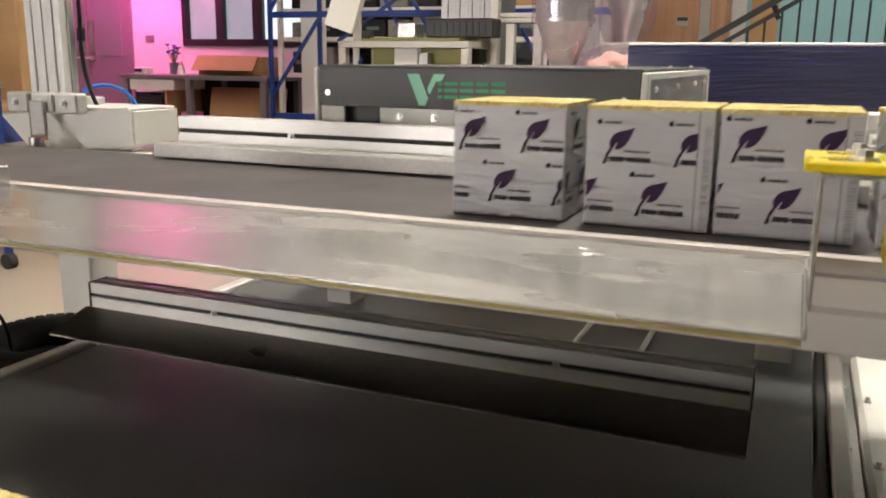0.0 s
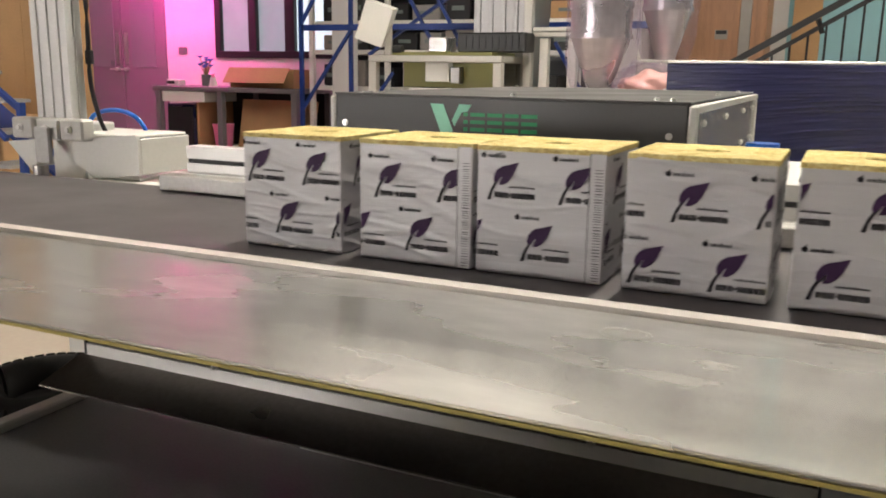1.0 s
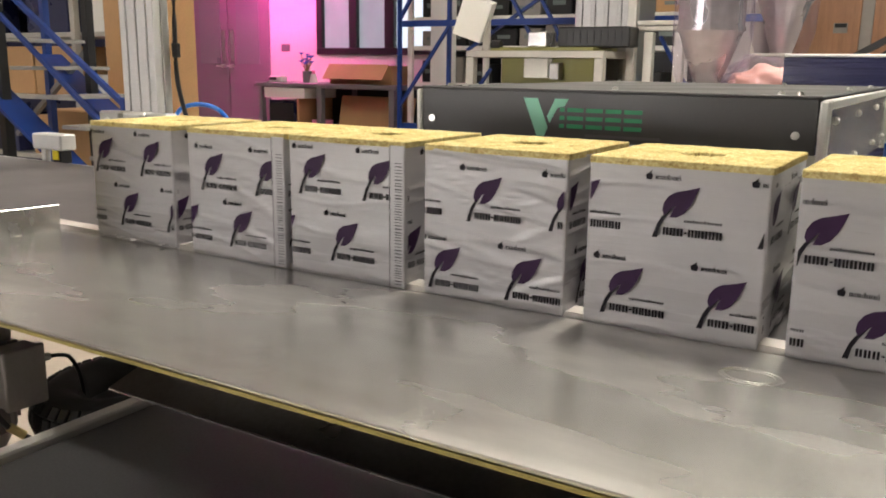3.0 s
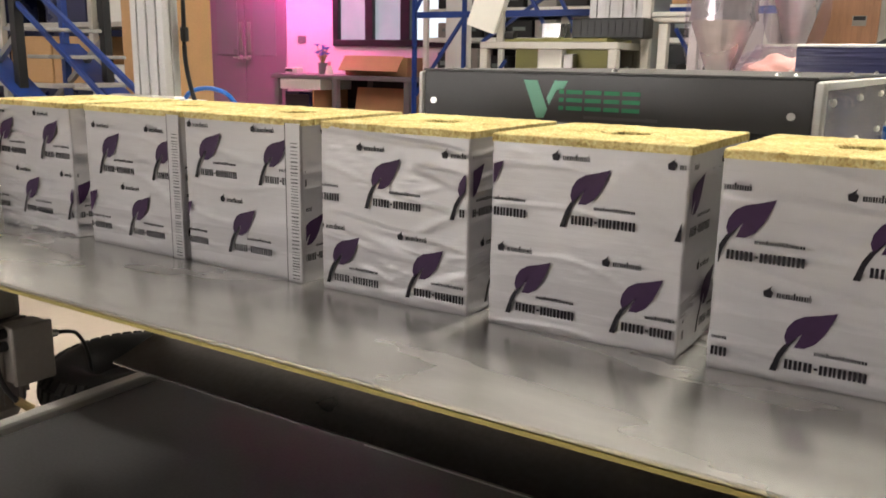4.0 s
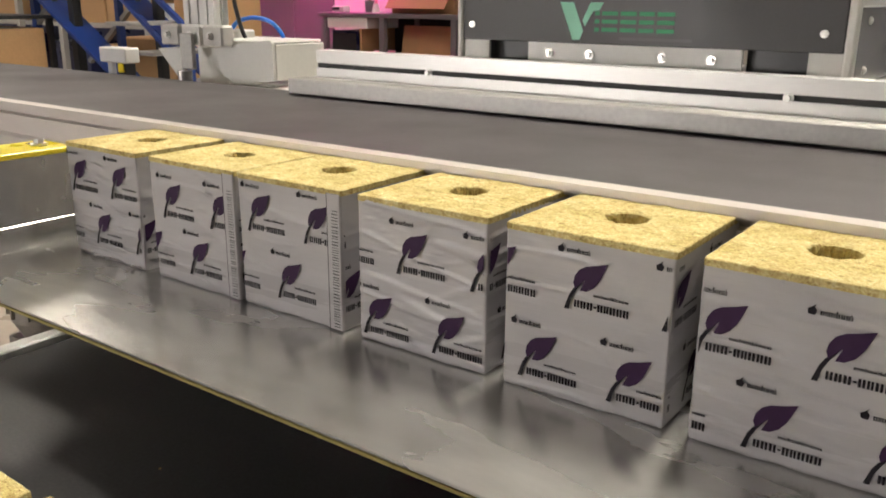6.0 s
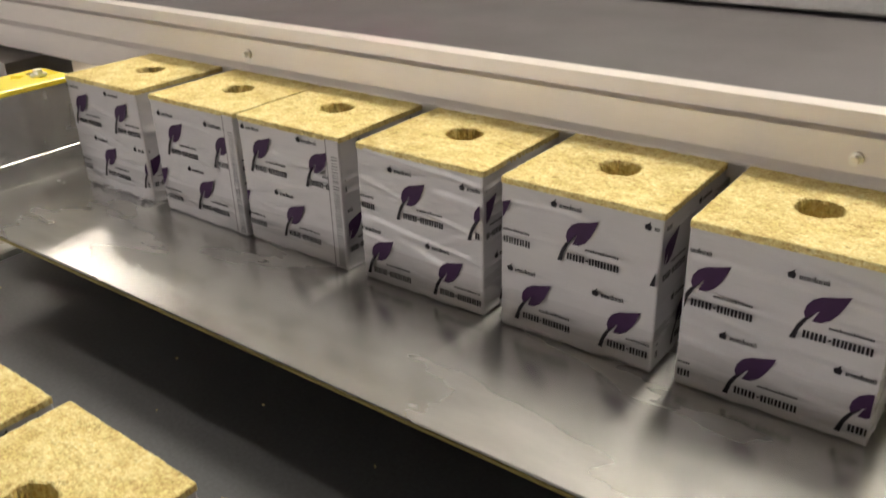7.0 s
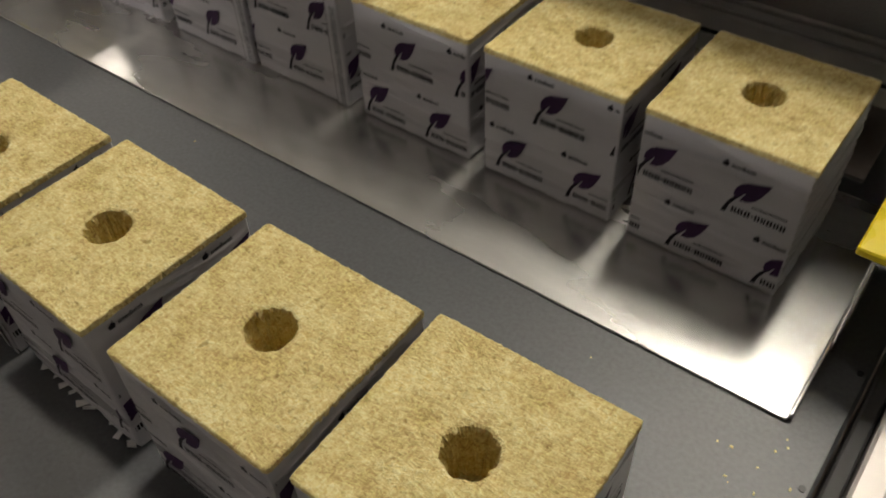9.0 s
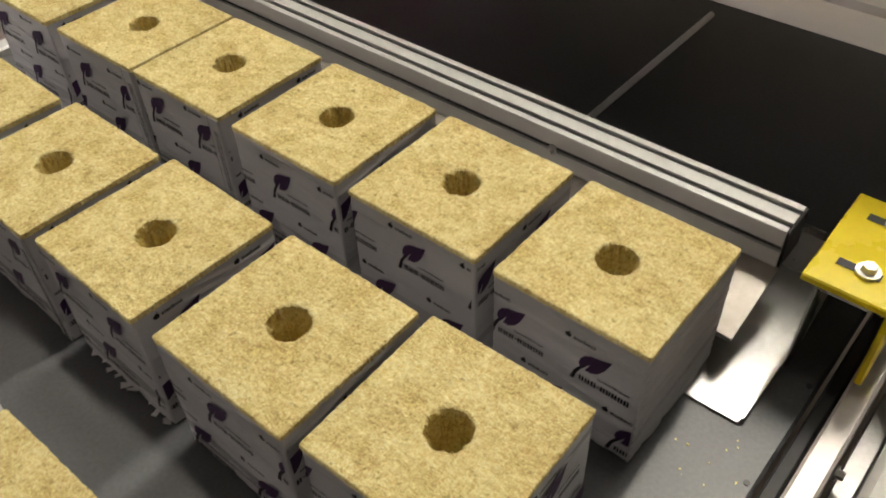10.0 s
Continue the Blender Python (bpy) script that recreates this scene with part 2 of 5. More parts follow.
def tube(points, r, seg=10, bm=None):
    """A bent pipe or cable through points."""
    pts = [Vector(p) for p in points]
    fine = []
    for i in range(len(pts) - 1):
        p0, p1, p2, p3 = pts[max(i - 1, 0)], pts[i], pts[i + 1], pts[min(i + 2, len(pts) - 1)]
        for k in range(6):
            s = k / 6
            fine.append(0.5 * ((2 * p1) + (p2 - p0) * s + (2 * p0 - 5 * p1 + 4 * p2 - p3) * s * s + (3 * p1 - p0 - 3 * p2 + p3) * s ** 3))
    fine.append(pts[-1])
    bm2 = bmesh.new()
    rings = []
    for i, p in enumerate(fine):
        d = (fine[min(i + 1, len(fine) - 1)] - fine[max(i - 1, 0)]).normalized()
        q = d.to_track_quat("Z", "Y")
        rings.append([bm2.verts.new(p + q @ Vector((r * math.cos(2 * math.pi * k / seg), r * math.sin(2 * math.pi * k / seg), 0))) for k in range(seg)])
    for ra, rb in zip(rings, rings[1:]):
        for k in range(seg):
            bm2.faces.new((ra[k], ra[(k + 1) % seg], rb[(k + 1) % seg], rb[k]))
    bm2.faces.new(rings[0][::-1])
    bm2.faces.new(rings[-1])
    return merge(bm, bm2)


def extrude_yz(profile, x0, x1, bm=None):
    """A bar along x with a cross-section of (y, z) corners."""
    bm2 = bmesh.new()
    a = [bm2.verts.new((x0, y, z)) for y, z in profile]
    b = [bm2.verts.new((x1, y, z)) for y, z in profile]
    n = len(profile)
    for i in range(n):
        bm2.faces.new((a[i], a[(i + 1) % n], b[(i + 1) % n], b[i]))
    bm2.faces.new(a[::-1])
    bm2.faces.new(b)
    bmesh.ops.recalc_face_normals(bm2, faces=bm2.faces[:])
    return merge(bm, bm2)


def extrude_xy(profile, z0, z1, bm=None):
    bm2 = extrude_yz(profile, z0, z1)
    for w in bm2.verts:
        w.co = Vector((w.co.y, w.co.z, w.co.x))
    bmesh.ops.recalc_face_normals(bm2, faces=bm2.faces[:])
    return merge(bm, bm2)


def slot_shade(p, w, h, x0, x1, slot, depth, front=0, top=0):
    """Dark strips at the bottom of a profile's slots, for the shade inside them."""
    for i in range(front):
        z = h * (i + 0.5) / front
        part("slot", box(x0, x1, depth * 0.55, depth - 0.0002, z - slot / 2 + 0.0002, z + slot / 2 - 0.0002), M_GROOVE, p, "dark strip for slot shade")
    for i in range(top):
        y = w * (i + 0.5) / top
        part("slot", box(x0, x1, y - slot / 2 + 0.0002, y + slot / 2 - 0.0002, h - depth + 0.0002, h - depth * 0.55), M_GROOVE, p, "dark strip for slot shade")


def slotted(w, h, slot=0.008, depth=0.006, sides=("f", "t", "b", "k"), nf=1, nt=1):
    """The (y, z) outline of an aluminium profile w deep and h high, its front at y = 0, with slots in the sides named."""
    out = []

    def run(p, q, n, on):
        p, q = Vector(p), Vector(q)
        d = (q - p).normalized()
        inn = Vector((-d.y, d.x))
        out.append(tuple(p))
        if on:
            for i in range(n):
                c = p + (q - p) * ((i + 0.5) / n)
                out.extend([tuple(c - d * slot / 2), tuple(c - d * slot / 2 + inn * depth), tuple(c + d * slot / 2 + inn * depth), tuple(c + d * slot / 2)])

    run((0, 0), (w, 0), nt, "b" in sides)
    run((w, 0), (w, h), nf, "k" in sides)
    run((w, h), (0, h), nt, "t" in sides)
    run((0, h), (0, 0), nf, "f" in sides)
    return out


def bolt(parent, at, axis=(0, -1, 0), r=0.006, name="bolt", mat=None, tall=0.009):
    a = Vector(axis).normalized()
    bm = rod(at, Vector(at) + a * 0.003, r * 1.45, seg=16)
    rod(Vector(at) + a * 0.002, Vector(at) + a * tall, r, r * 0.85, seg=6, bm=bm)
    return part(name, bm, mat or M_CHROME, parent)


# ---- the hall ----
# panes of an unseen glowing band, added to light the block fronts
M_FILLPANE = material("fill_light_pane", (0.8, 0.85, 0.9), 0.2, vary=0.1, scale=1.0, bump=0, emit=(1.0, 0.94, 0.9), strength=27.0)

def structure(name, bm, mat, label, category):
    return tagged(mesh_object(name, bm, mat), label, category, kind="structure")


HX0, HX1, HY0, HY1, HZ = -12.0, 6.0, -9.0, 9.2, 5.2
structure("floor", box(HX0 - 0.2, HX1 + 0.2, HY0 - 0.2, HY1 + 0.2, -0.1, 0.0), M_FLOOR, "polished beige concrete workshop floor", "floor")
structure("ceiling", box(HX0 - 0.2, HX1 + 0.2, HY0 - 0.2, HY1 + 0.2, HZ, HZ + 0.15), M_CEIL, "grey painted workshop ceiling", "ceiling")
bm = box(HX0, HX1, HY0 - 0.2, HY0, 0, 0.6)
box(HX0, HX1, HY0 - 0.2, HY0, 1.5, HZ, bm=bm)
box(HX0, -8.1, HY0 - 0.2, HY0, 0.6, 1.5, bm=bm)
box(-2.9, HX1, HY0 - 0.2, HY0, 0.6, 1.5, bm=bm)
structure("wall_south", bm, M_UNSEENWALL, "unseen dark wall with a gap for the fill band", "wall")
# fill band built like windows, added out of view
w2 = tagged(new("window_2"), "added glowing band that lights the front faces", "window", kind="structure")
for i in range(4):
    xa = -8.1 + 1.3 * i
    part("pane", box(xa + 0.03, xa + 1.27, HY0 - 0.1, HY0 - 0.09, 0.63, 1.47), M_FILLPANE, w2)
    part("window_frame", box(xa - 0.028, xa + 0.028, HY0 - 0.12, HY0 - 0.02, 0.6, 1.5, 0.004), M_BLACKMETAL, w2)

structure("wall_west", box(HX0 - 0.2, HX0, HY0, HY1, 0, HZ), M_WALL, "plain light workshop wall", "wall")
# out of view like the south wall, and dark for the same purpose
structure("wall_east", box(HX1, HX1 + 0.2, HY0, HY1, 0, HZ), M_UNSEENWALL, "unseen wall kept dark to cut side light", "wall")
structure("wall_stair", box(-0.33, HX1, HY1, HY1 + 0.2, 0, HZ), M_TEAL, "teal painted wall behind the staircase", "wall")

# back wall with a window opening and a door opening
WY = 7.72
bm = box(HX0, -9.15, WY, WY + 0.2, 0, HZ)
box(-9.15, -7.6, WY, WY + 0.2, 2.15, HZ, bm=bm)
box(-7.6, -6.8, WY, WY + 0.2, 0, HZ, bm=bm)
box(-6.8, -4.75, WY, WY + 0.2, 0, 1.19, bm=bm)
box(-6.8, -4.75, WY, WY + 0.2, 2.4, HZ, bm=bm)
box(-4.75, -1.75, WY, WY + 0.2, 0, HZ, bm=bm)
structure("wall_north", bm, M_WALL, "light plaster wall under magenta light", "wall")
structure("wall_return", box(-1.75, -1.55, WY, HY1, 0, HZ), M_WALL, "short light plaster return wall", "wall")
structure("wall_cabinet", box(-1.55, -0.33, HY1, HY1 + 0.2, 0, HZ), M_WALL, "light plaster wall behind the cabinets", "wall")


def window_unit():
    w = tagged(new("window_1"), "black-framed workshop window with bright panes", "window", kind="structure")
    for x0, x1, z0, z1 in ((-6.8, -4.75, 1.19, 1.27), (-6.8, -4.75, 2.32, 2.4), (-6.8, -6.71, 1.27, 2.32), (-4.84, -4.75, 1.27, 2.32),
                           (-6.29, -6.17, 1.27, 2.32), (-5.76, -5.62, 1.27, 2.32)):
        part("window_frame", box(x0, x1, WY - 0.03, WY + 0.08, z0, z1, 0.006), M_BLACKMETAL, w)
    for x0, x1, m in ((-6.71, -6.29, M_FROSTPANE), (-6.17, -5.76, M_FROSTPANE), (-5.62, -4.84, M_BRIGHTPANE)):
        part("pane", box(x0, x1, WY + 0.03, WY + 0.04, 1.27, 2.32), m, w)


M_FROSTPANE = material("dim_pane", (0.14, 0.16, 0.17), 0.2, vary=0.5, scale=2.2, emit=(0.5, 0.62, 0.68), strength=0.42)
window_unit()


def double_door():
    d = tagged(new("door_1"), "grey double door with tall glazed panels, closed", "door", kind="structure")
    part("door_frame", box(-9.15, -9.07, WY - 0.02, WY + 0.1, 0, 2.15, 0.004), M_DOOR, d)
    part("door_frame", box(-7.68, -7.6, WY - 0.02, WY + 0.1, 0, 2.15, 0.004), M_DOOR, d)
    part("door_frame", box(-9.07, -7.68, WY - 0.02, WY + 0.1, 2.08, 2.15, 0.004), M_DOOR, d)
    for x0, x1, hx in ((-9.07, -8.385, -8.46), (-8.375, -7.68, -8.3)):
        leaf = part("door_leaf", box(x0, x1, WY + 0.02, WY + 0.07, 0.01, 2.08, 0.004), M_DOOR, d)
        part("door_glass", box(x0 + 0.16, x1 - 0.13, WY + 0.012, WY + 0.03, 1.06, 1.95, 0.002), M_FROST, leaf, "frosted glass panel")
        bm = rod((hx, WY + 0.02, 1.03), (hx, WY - 0.03, 1.03), 0.025)
        bar((hx, WY - 0.03, 1.03), (hx - 0.1, WY - 0.03, 1.03), 0.018, 0.018, bm=bm)
        part("handle", bm, M_CHROME, leaf)
        part("push_plate", box(hx - 0.03, hx + 0.03, WY + 0.012, WY + 0.022, 1.1, 1.5), M_STEEL_DARK, leaf)


double_door()
ob = thing("wall_socket", "small double wall socket plate on plaster", "socket", at=(-7.33, WY - 0.004, 1.27))
part("plate", box(-0.07, 0.07, -0.008, 0, -0.045, 0.045, 0.003), M_DOOR, ob)
for sx in (-0.03, 0.03):
    part("outlet", box(sx - 0.022, sx + 0.022, -0.011, -0.007, -0.03, 0.03, 0.002), M_FROST, ob)


# ceiling lights and added fill panels
def ceiling_lights():
    first = thing("ceiling_light", "long white ceiling light with a glowing diffuser", "light", "ceiling lights", (-3.2, 0.1, HZ - 0.5))
    part("housing", box(-0.75, 0.75, -0.17, 0.17, 0.02, 0.1, 0.01), M_WHITE, first)
    part("diffuser", box(-0.72, 0.72, -0.14, 0.14, 0.0, 0.022, 0.004), M_LAMP, first)
    for sx in (-0.5, 0.5):
        part("hanger", rod((sx, 0, 0.1), (sx, 0, 0.5), 0.006), M_BLACKMETAL, first)
    # unseen panels, added so that the steel tray reflects something bright
    panel = thing("ceiling_panel", "unseen light panel added to brighten the steel tray", "light", "ceiling panels", (0.45, 2.65, HZ - 0.5))
    part("housing", box(-0.75, 0.75, -0.17, 0.17, 0.02, 0.1, 0.01), M_WHITE, panel)
    part("diffuser", box(-0.72, 0.72, -0.16, 0.16, 0.0, 0.022, 0.004), M_PANEL, panel)
    for sx in (-0.5, 0.5):
        part("hanger", rod((sx, 0, 0.1), (sx, 0, 0.5), 0.006), M_BLACKMETAL, panel)
    for x, y in [(0.45, 1.95 + 0.35 * k) for k in (3, 4, 5, 6, 7, 8)] + [(-4.6, 7.3), (-2.8, 7.3)]:
        copy_thing(panel, pose(x, y, HZ - 0.5))
    key = thing("work_light", "bright white work light hanging over the conveyor", "light", at=(0.03, 1.75, HZ - 0.5))
    part("housing", box(-0.17, 0.17, -0.6, 0.6, 0.02, 0.1, 0.01), M_WHITE, key)
    part("diffuser", box(-0.14, 0.14, -0.56, 0.56, 0.0, 0.022, 0.004), M_KEYLAMP, key)
    for sy in (-0.4, 0.4):
        part("hanger", rod((0, sy, 0.1), (0, sy, 0.5), 0.006), M_BLACKMETAL, key)
    # the last three are unseen, added to lift the back wall
    spots = [(-3.2, 0.1)] + [(-7.2, 3.0), (3.4, 8.2), (5.0, 8.2), (4.6, 6.0)]
    for x, y in spots[1:]:
        copy_thing(first, pose(x, y, HZ - 0.5))


ceiling_lights()
g = thing("grow_light", "hanging magenta grow light bar", "light", at=(-7.25, 6.95, 2.62))
part("housing", box(-0.8, 0.8, -0.2, 0.2, 0.0, 0.08, 0.01), M_WHITE, g)
part("diffuser", box(-0.75, 0.75, -0.16, 0.16, -0.02, -0.002, 0.004), M_GROW, g)
# skirts added to keep the glow out of the tray's reflection
part("shade", box(-0.8, 0.8, -0.22, -0.202, -0.3, 0.08, 0.004), M_WHITE, g)
part("shade", box(0.802, 0.815, -0.22, 0.2, -0.3, 0.08, 0.004), M_WHITE, g)
for sx in (-0.6, 0.6):
    part("hanger", rod((sx, 0, 0.08), (sx, 0, HZ - 2.62), 0.006), M_BLACKMETAL, g)


# ---- the machine ----
def upper_conveyor():
    c = thing("belt_conveyor", "dark belt conveyor with pale aluminium side rails", "conveyor")
    x0, x1 = -2.3, 2.2
    bm = box(x0 + 0.02, x1 - 0.02, -0.0125, 0.43, Z_TOP - 0.012, Z_TOP, 0.003)
    part("belt", bm, M_BELT, c, "dark grey rubber belt")
    # bed coloured black for the shade under the belt
    part("belt_bed", box(x0 + 0.05, x1 - 0.05, 0.01, 0.43, Z_TOP - 0.075, Z_TOP - 0.02), M_BLACK, c)
    # front rail: lip, groove and ledge
    rail = [(-0.036, Z_TOP + 0.006), (-0.0135, Z_TOP + 0.006), (-0.0135, Z_TOP - 0.069), (-0.036, Z_TOP - 0.069), (-0.036, Z_TOP - 0.053),
            (-0.030, Z_TOP - 0.047), (-0.030, Z_TOP - 0.016), (-0.020, Z_TOP - 0.014), (-0.020, Z_TOP - 0.008), (-0.036, Z_TOP - 0.006)]
    part("lower_web", box(x0, x1, 0.0, 0.012, Z_TOP - 0.107, Z_TOP - 0.0755, 0.002), M_RAIL, c)
    part("front_rail", extrude_yz(rail, x0, x1), M_RAIL, c)
    part("rear_rail", box(x0, x1, 0.432, 0.455, Z_TOP - 0.1, Z_TOP - 0.004, 0.003), M_ALU, c)
    for x in (-1.75, 1.7):
        for y in (0.06, 0.38):
            part("leg", box(x - 0.03, x + 0.03, y - 0.03, y + 0.03, 0.02, Z_TOP - 0.08, 0.004), M_WHITE, c)
    for x in (x0, x1):
        part("end_roller", rod((x, 0.01, Z_TOP - 0.05), (x, 0.42, Z_TOP - 0.05), 0.045, seg=24), M_STEEL_DARK, c)
    for x in (-1.3, -0.47, 0.25, 0.9):
        bolt(c, (x, -0.0305, Z_TOP - 0.034), r=0.004)
    return c


upper_conveyor()


def lower_conveyor():
    c = thing("lower_conveyor", "wide dark lower belt conveyor with steel side rails", "conveyor")
    part("belt", box(-0.765, 0.42, -1.5, 0.68, Z_LOW - 0.012, Z_LOW, 0.003), M_LOWBELT, c, "wide dark grey rubber belt")
    part("slider_bed", box(-0.75, 0.40, -1.48, 0.66, Z_LOW - 0.06, Z_LOW - 0.016), M_STEEL_DARK, c)
    # dark strip puts in the shade of the gap beside the belt
    part("side_rail", box(0.424, 0.438, -1.5, 0.7, Z_LOW - 0.09, Z_LOW - 0.001, 0.002), M_GROOVE, c)
    part("side_rail", box(0.44, 0.464, -1.5, 0.72, Z_LOW - 0.1, Z_LOW + 0.012, 0.003), M_RAIL, c)
    part("side_rail", box(-0.80, -0.772, -1.5, 0.7, Z_LOW - 0.1, Z_LOW + 0.008, 0.003), M_ALU, c)
    for x in (-0.78, 0.45):
        for y in (-1.3, 0.6):
            part("leg", box(x - 0.03, x + 0.03, y - 0.03, y + 0.03, 0, Z_LOW - 0.09, 0.004), M_WHITE, c)
    for y in (-1.2, -0.6, -0.3, 0.0, 0.3, 0.55):
        bolt(c, (0.465, y, Z_LOW - 0.03), (1, 0, 0), r=0.005)
    part("guide_rail", rod((0.14, 0.4, Z_LOW + 0.008), (0.14, 0.67, Z_LOW + 0.008), 0.005, seg=10), M_CHROME, c)
    for y in (-0.38, -0.25, -0.12):
        part("rivet", rod((0.412, y, Z_LOW), (0.412, y, Z_LOW + 0.001), 0.003, seg=8), M_BLACK, c)
    return c


lower_conveyor()
s = thing("side_cover", "white painted machine side cover with screws", "machine cover")
part("panel", box(0.49, 0.80, -0.9, 0.75, 0.12, Z_LOW - 0.03, 0.008), M_WHITE, s)
part("flange", box(0.468, 0.489, -0.9, 0.75, 0.12, Z_LOW - 0.05, 0.002), M_STEEL_DARK, s)
for y in (-0.45, -0.2, 0.05, 0.25, 0.5):
    bolt(s, (0.505, y, Z_LOW - 0.03), (0, 0, 1), r=0.004)


def tray():
    """The lifting tray; its own space has the plate's top at z = 0."""
    t = thing("lifting_tray", "lifting steel tray with side lips and yellow brackets", "tray", at=(0, 0, Z_TOP))
    bm = box(-0.73, 0.38, -0.331, -0.038, -0.003, 0.0, 0.0008)
    part("plate", bm, M_STEEL, t, "smooth sheet steel plate")
    part("front_fold", box(-0.73, 0.38, -0.3315, -0.3295, -0.0065, -0.0035), M_EDGE, t, "dull yellowed cut edge")
    bm = bmesh.new()
    for r_ in (0.018, 0.023):
        pts = [(0.166 + r_ * math.cos(a * math.pi / 12), -0.104 + r_ * 0.75 * math.sin(a * math.pi / 12), 0.0002) for a in range(25)]
        tube(pts, 0.0007, 6, bm)
    part("weld_mark", bm, M_STEEL, t, "faint ring-shaped weld mark", smooth=True)
    for x, s_, ya, yb in ((-0.73, -1, -0.30, -0.13), (0.38, 1, -0.243, -0.110)):
        xa, xb = sorted((x, x + s_ * 0.003))
        part("lip", box(xa, xb, -0.328, -0.045, -0.003, 0.034 if s_ < 0 else 0.006, 0.0008), M_STEEL, t)
        dz = -0.013 if s_ > 0 else 0.0
        xa, xb = sorted((x + s_ * 0.003, x + s_ * 0.006))
        part("side_wall", box(xa, xb, ya, yb, -0.002, 0.122 + dz, 0.0008), M_STEEL, t)
        xa, xb = sorted((x + s_ * 0.006, x + s_ * 0.05))
        part("flange", box(xa, xb, ya, yb, 0.1195 + dz, 0.122 + dz), M_STEEL, t)
        xa, xb = sorted((x - s_ * 0.01, x + s_ * 0.07))
        br = part("bracket", box(xa, xb, ya - 0.002, yb + 0.002, 0.123 + dz, 0.131 + dz, 0.0015), M_YELLOW, t, "yellow painted bracket")
        xc, xd = sorted((x + s_ * 0.063, x + s_ * 0.07))
        part("bracket_flange", box(xc, xd, ya - 0.002, yb + 0.002, 0.035 + dz, 0.1228 + dz, 0.0015), M_YELLOW, br)
        for y in (ya + 0.032, yb - 0.028):
            xs = x + s_ * 0.03
            # flat dark patch for the shade in the bracket's slot
            part("slot", box(xs - 0.022, xs + 0.016, y - 0.005, y + 0.005, 0.1308 + dz, 0.1316 + dz, 0.0003), M_GROOVE, br)
            bolt(t, (xs + 0.004, y, 0.1315 + dz), (0, 0, 1), r=0.0075)
        # carrier arm out to the lift column
        xa, xb = sorted((x + s_ * 0.078, x + s_ * 0.1))
        part("carrier_arm", box(xa, xb, yb - 0.04, yb + 0.002, 0.04, 0.12, 0.002), M_STEEL_DARK, t)
    return t


M_EDGE = material("yellowed_edge", (0.34, 0.28, 0.09), 0.5, 0.3, vary=0.2, scale=20)
TRAY = tray()


def lower_pusher():
    """Slotted bar with a sloping sheet, parked under the upper belt."""
    p = thing("lower_pusher", "slotted aluminium pusher bar with a sloping steel sheet", "pusher", at=(0, 0.134, 0.611))
    out = slotted(0.045, 0.045, slot=0.007, sides=("f", "t"), nf=1, nt=2)
    part("profile", extrude_yz(out, -0.772, 0.337), M_ALU, p)
    slot_shade(p, 0.045, 0.045, -0.771, 0.336, 0.007, 0.006, 1, 2)
    part("cap", box(0.3375, 0.3405, 0.0, 0.045, 0.0, 0.045, 0.001), M_BLACK, p, "black end cap")
    part("cap", box(-0.778, -0.7725, 0.0, 0.045, 0.0, 0.045, 0.001), M_BLACK, p, "black end cap")
    sheet = [(0.0, 0.0), (0.004, -0.002), (-0.083, -0.028), (-0.085, -0.025)]
    part("sheet", extrude_yz(sheet, -0.785, 0.34), M_SHEET, p, "sloping dark steel sheet")
    part("sheet_lip", extrude_yz([(-0.0845, -0.0275), (-0.0865, -0.0265), (-0.0865, -0.0285), (-0.0845, -0.0295)], -0.785, 0.34), M_STEEL, p, "bright folded sheet edge")
    part("guide_rod", rod((0.026, 0.046, -0.054), (0.026, 0.5, -0.054), 0.005, seg=10), M_CHROME, p, "thin bright guide rod")
    for x in (-0.503, 0.08):
        bolt(p, (x, -0.001, 0.0225), r=0.004)
    return p


LOWER_PUSHER = lower_pusher()


def upper_pusher():
    """Its own space: the slotted profile's front at y = 0, its base at z = 0."""
    p = thing("upper_pusher", "pale aluminium pusher bar with a slotted profile", "pusher", at=(0, 0.446, 0.873))
    out = slotted(0.04, 0.056, slot=0.009, sides=("f",), nf=1)
    part("profile", extrude_yz(out, -0.82, 0.9), M_ALU, p)
    slot_shade(p, 0.04, 0.056, -0.819, 0.899, 0.009, 0.006, 1, 0)
    part("base_plate", box(-0.82, 0.9, -0.035, 0.0, -0.004, 0.006, 0.001), M_ALU, p)
    part("push_bar", box(-0.822, 0.9, -0.076, -0.036, -0.02, 0.008, 0.002), M_BAR, p, "dull steel push bar")
    for x in (-0.546, 0.06, 0.6):
        bolt(p, (x, -0.001, 0.028), r=0.005)
    for x in (-0.44, 0.0):
        part("push_rod", box(x - 0.02, x + 0.02, 0.041, 0.48, 0.004, 0.02, 0.003), M_STEEL, p)
    return p


UPPER_PUSHER = upper_pusher()


def poly_prism(points, y, depth=0.0006, bm=None):
    """A flat printed shape on a face that looks to -y, from (x, z) corners."""
    bm2 = bmesh.new()
    a = [bm2.verts.new((x, y - depth, z)) for x, z in points]
    b = [bm2.verts.new((x, y, z)) for x, z in points]
    n = len(points)
    bm2.faces.new(a)
    for i in range(n):
        bm2.faces.new((a[i], b[i], b[(i + 1) % n], a[(i + 1) % n]))
    bmesh.ops.recalc_face_normals(bm2, faces=bm2.faces[:])
    return merge(bm, bm2)


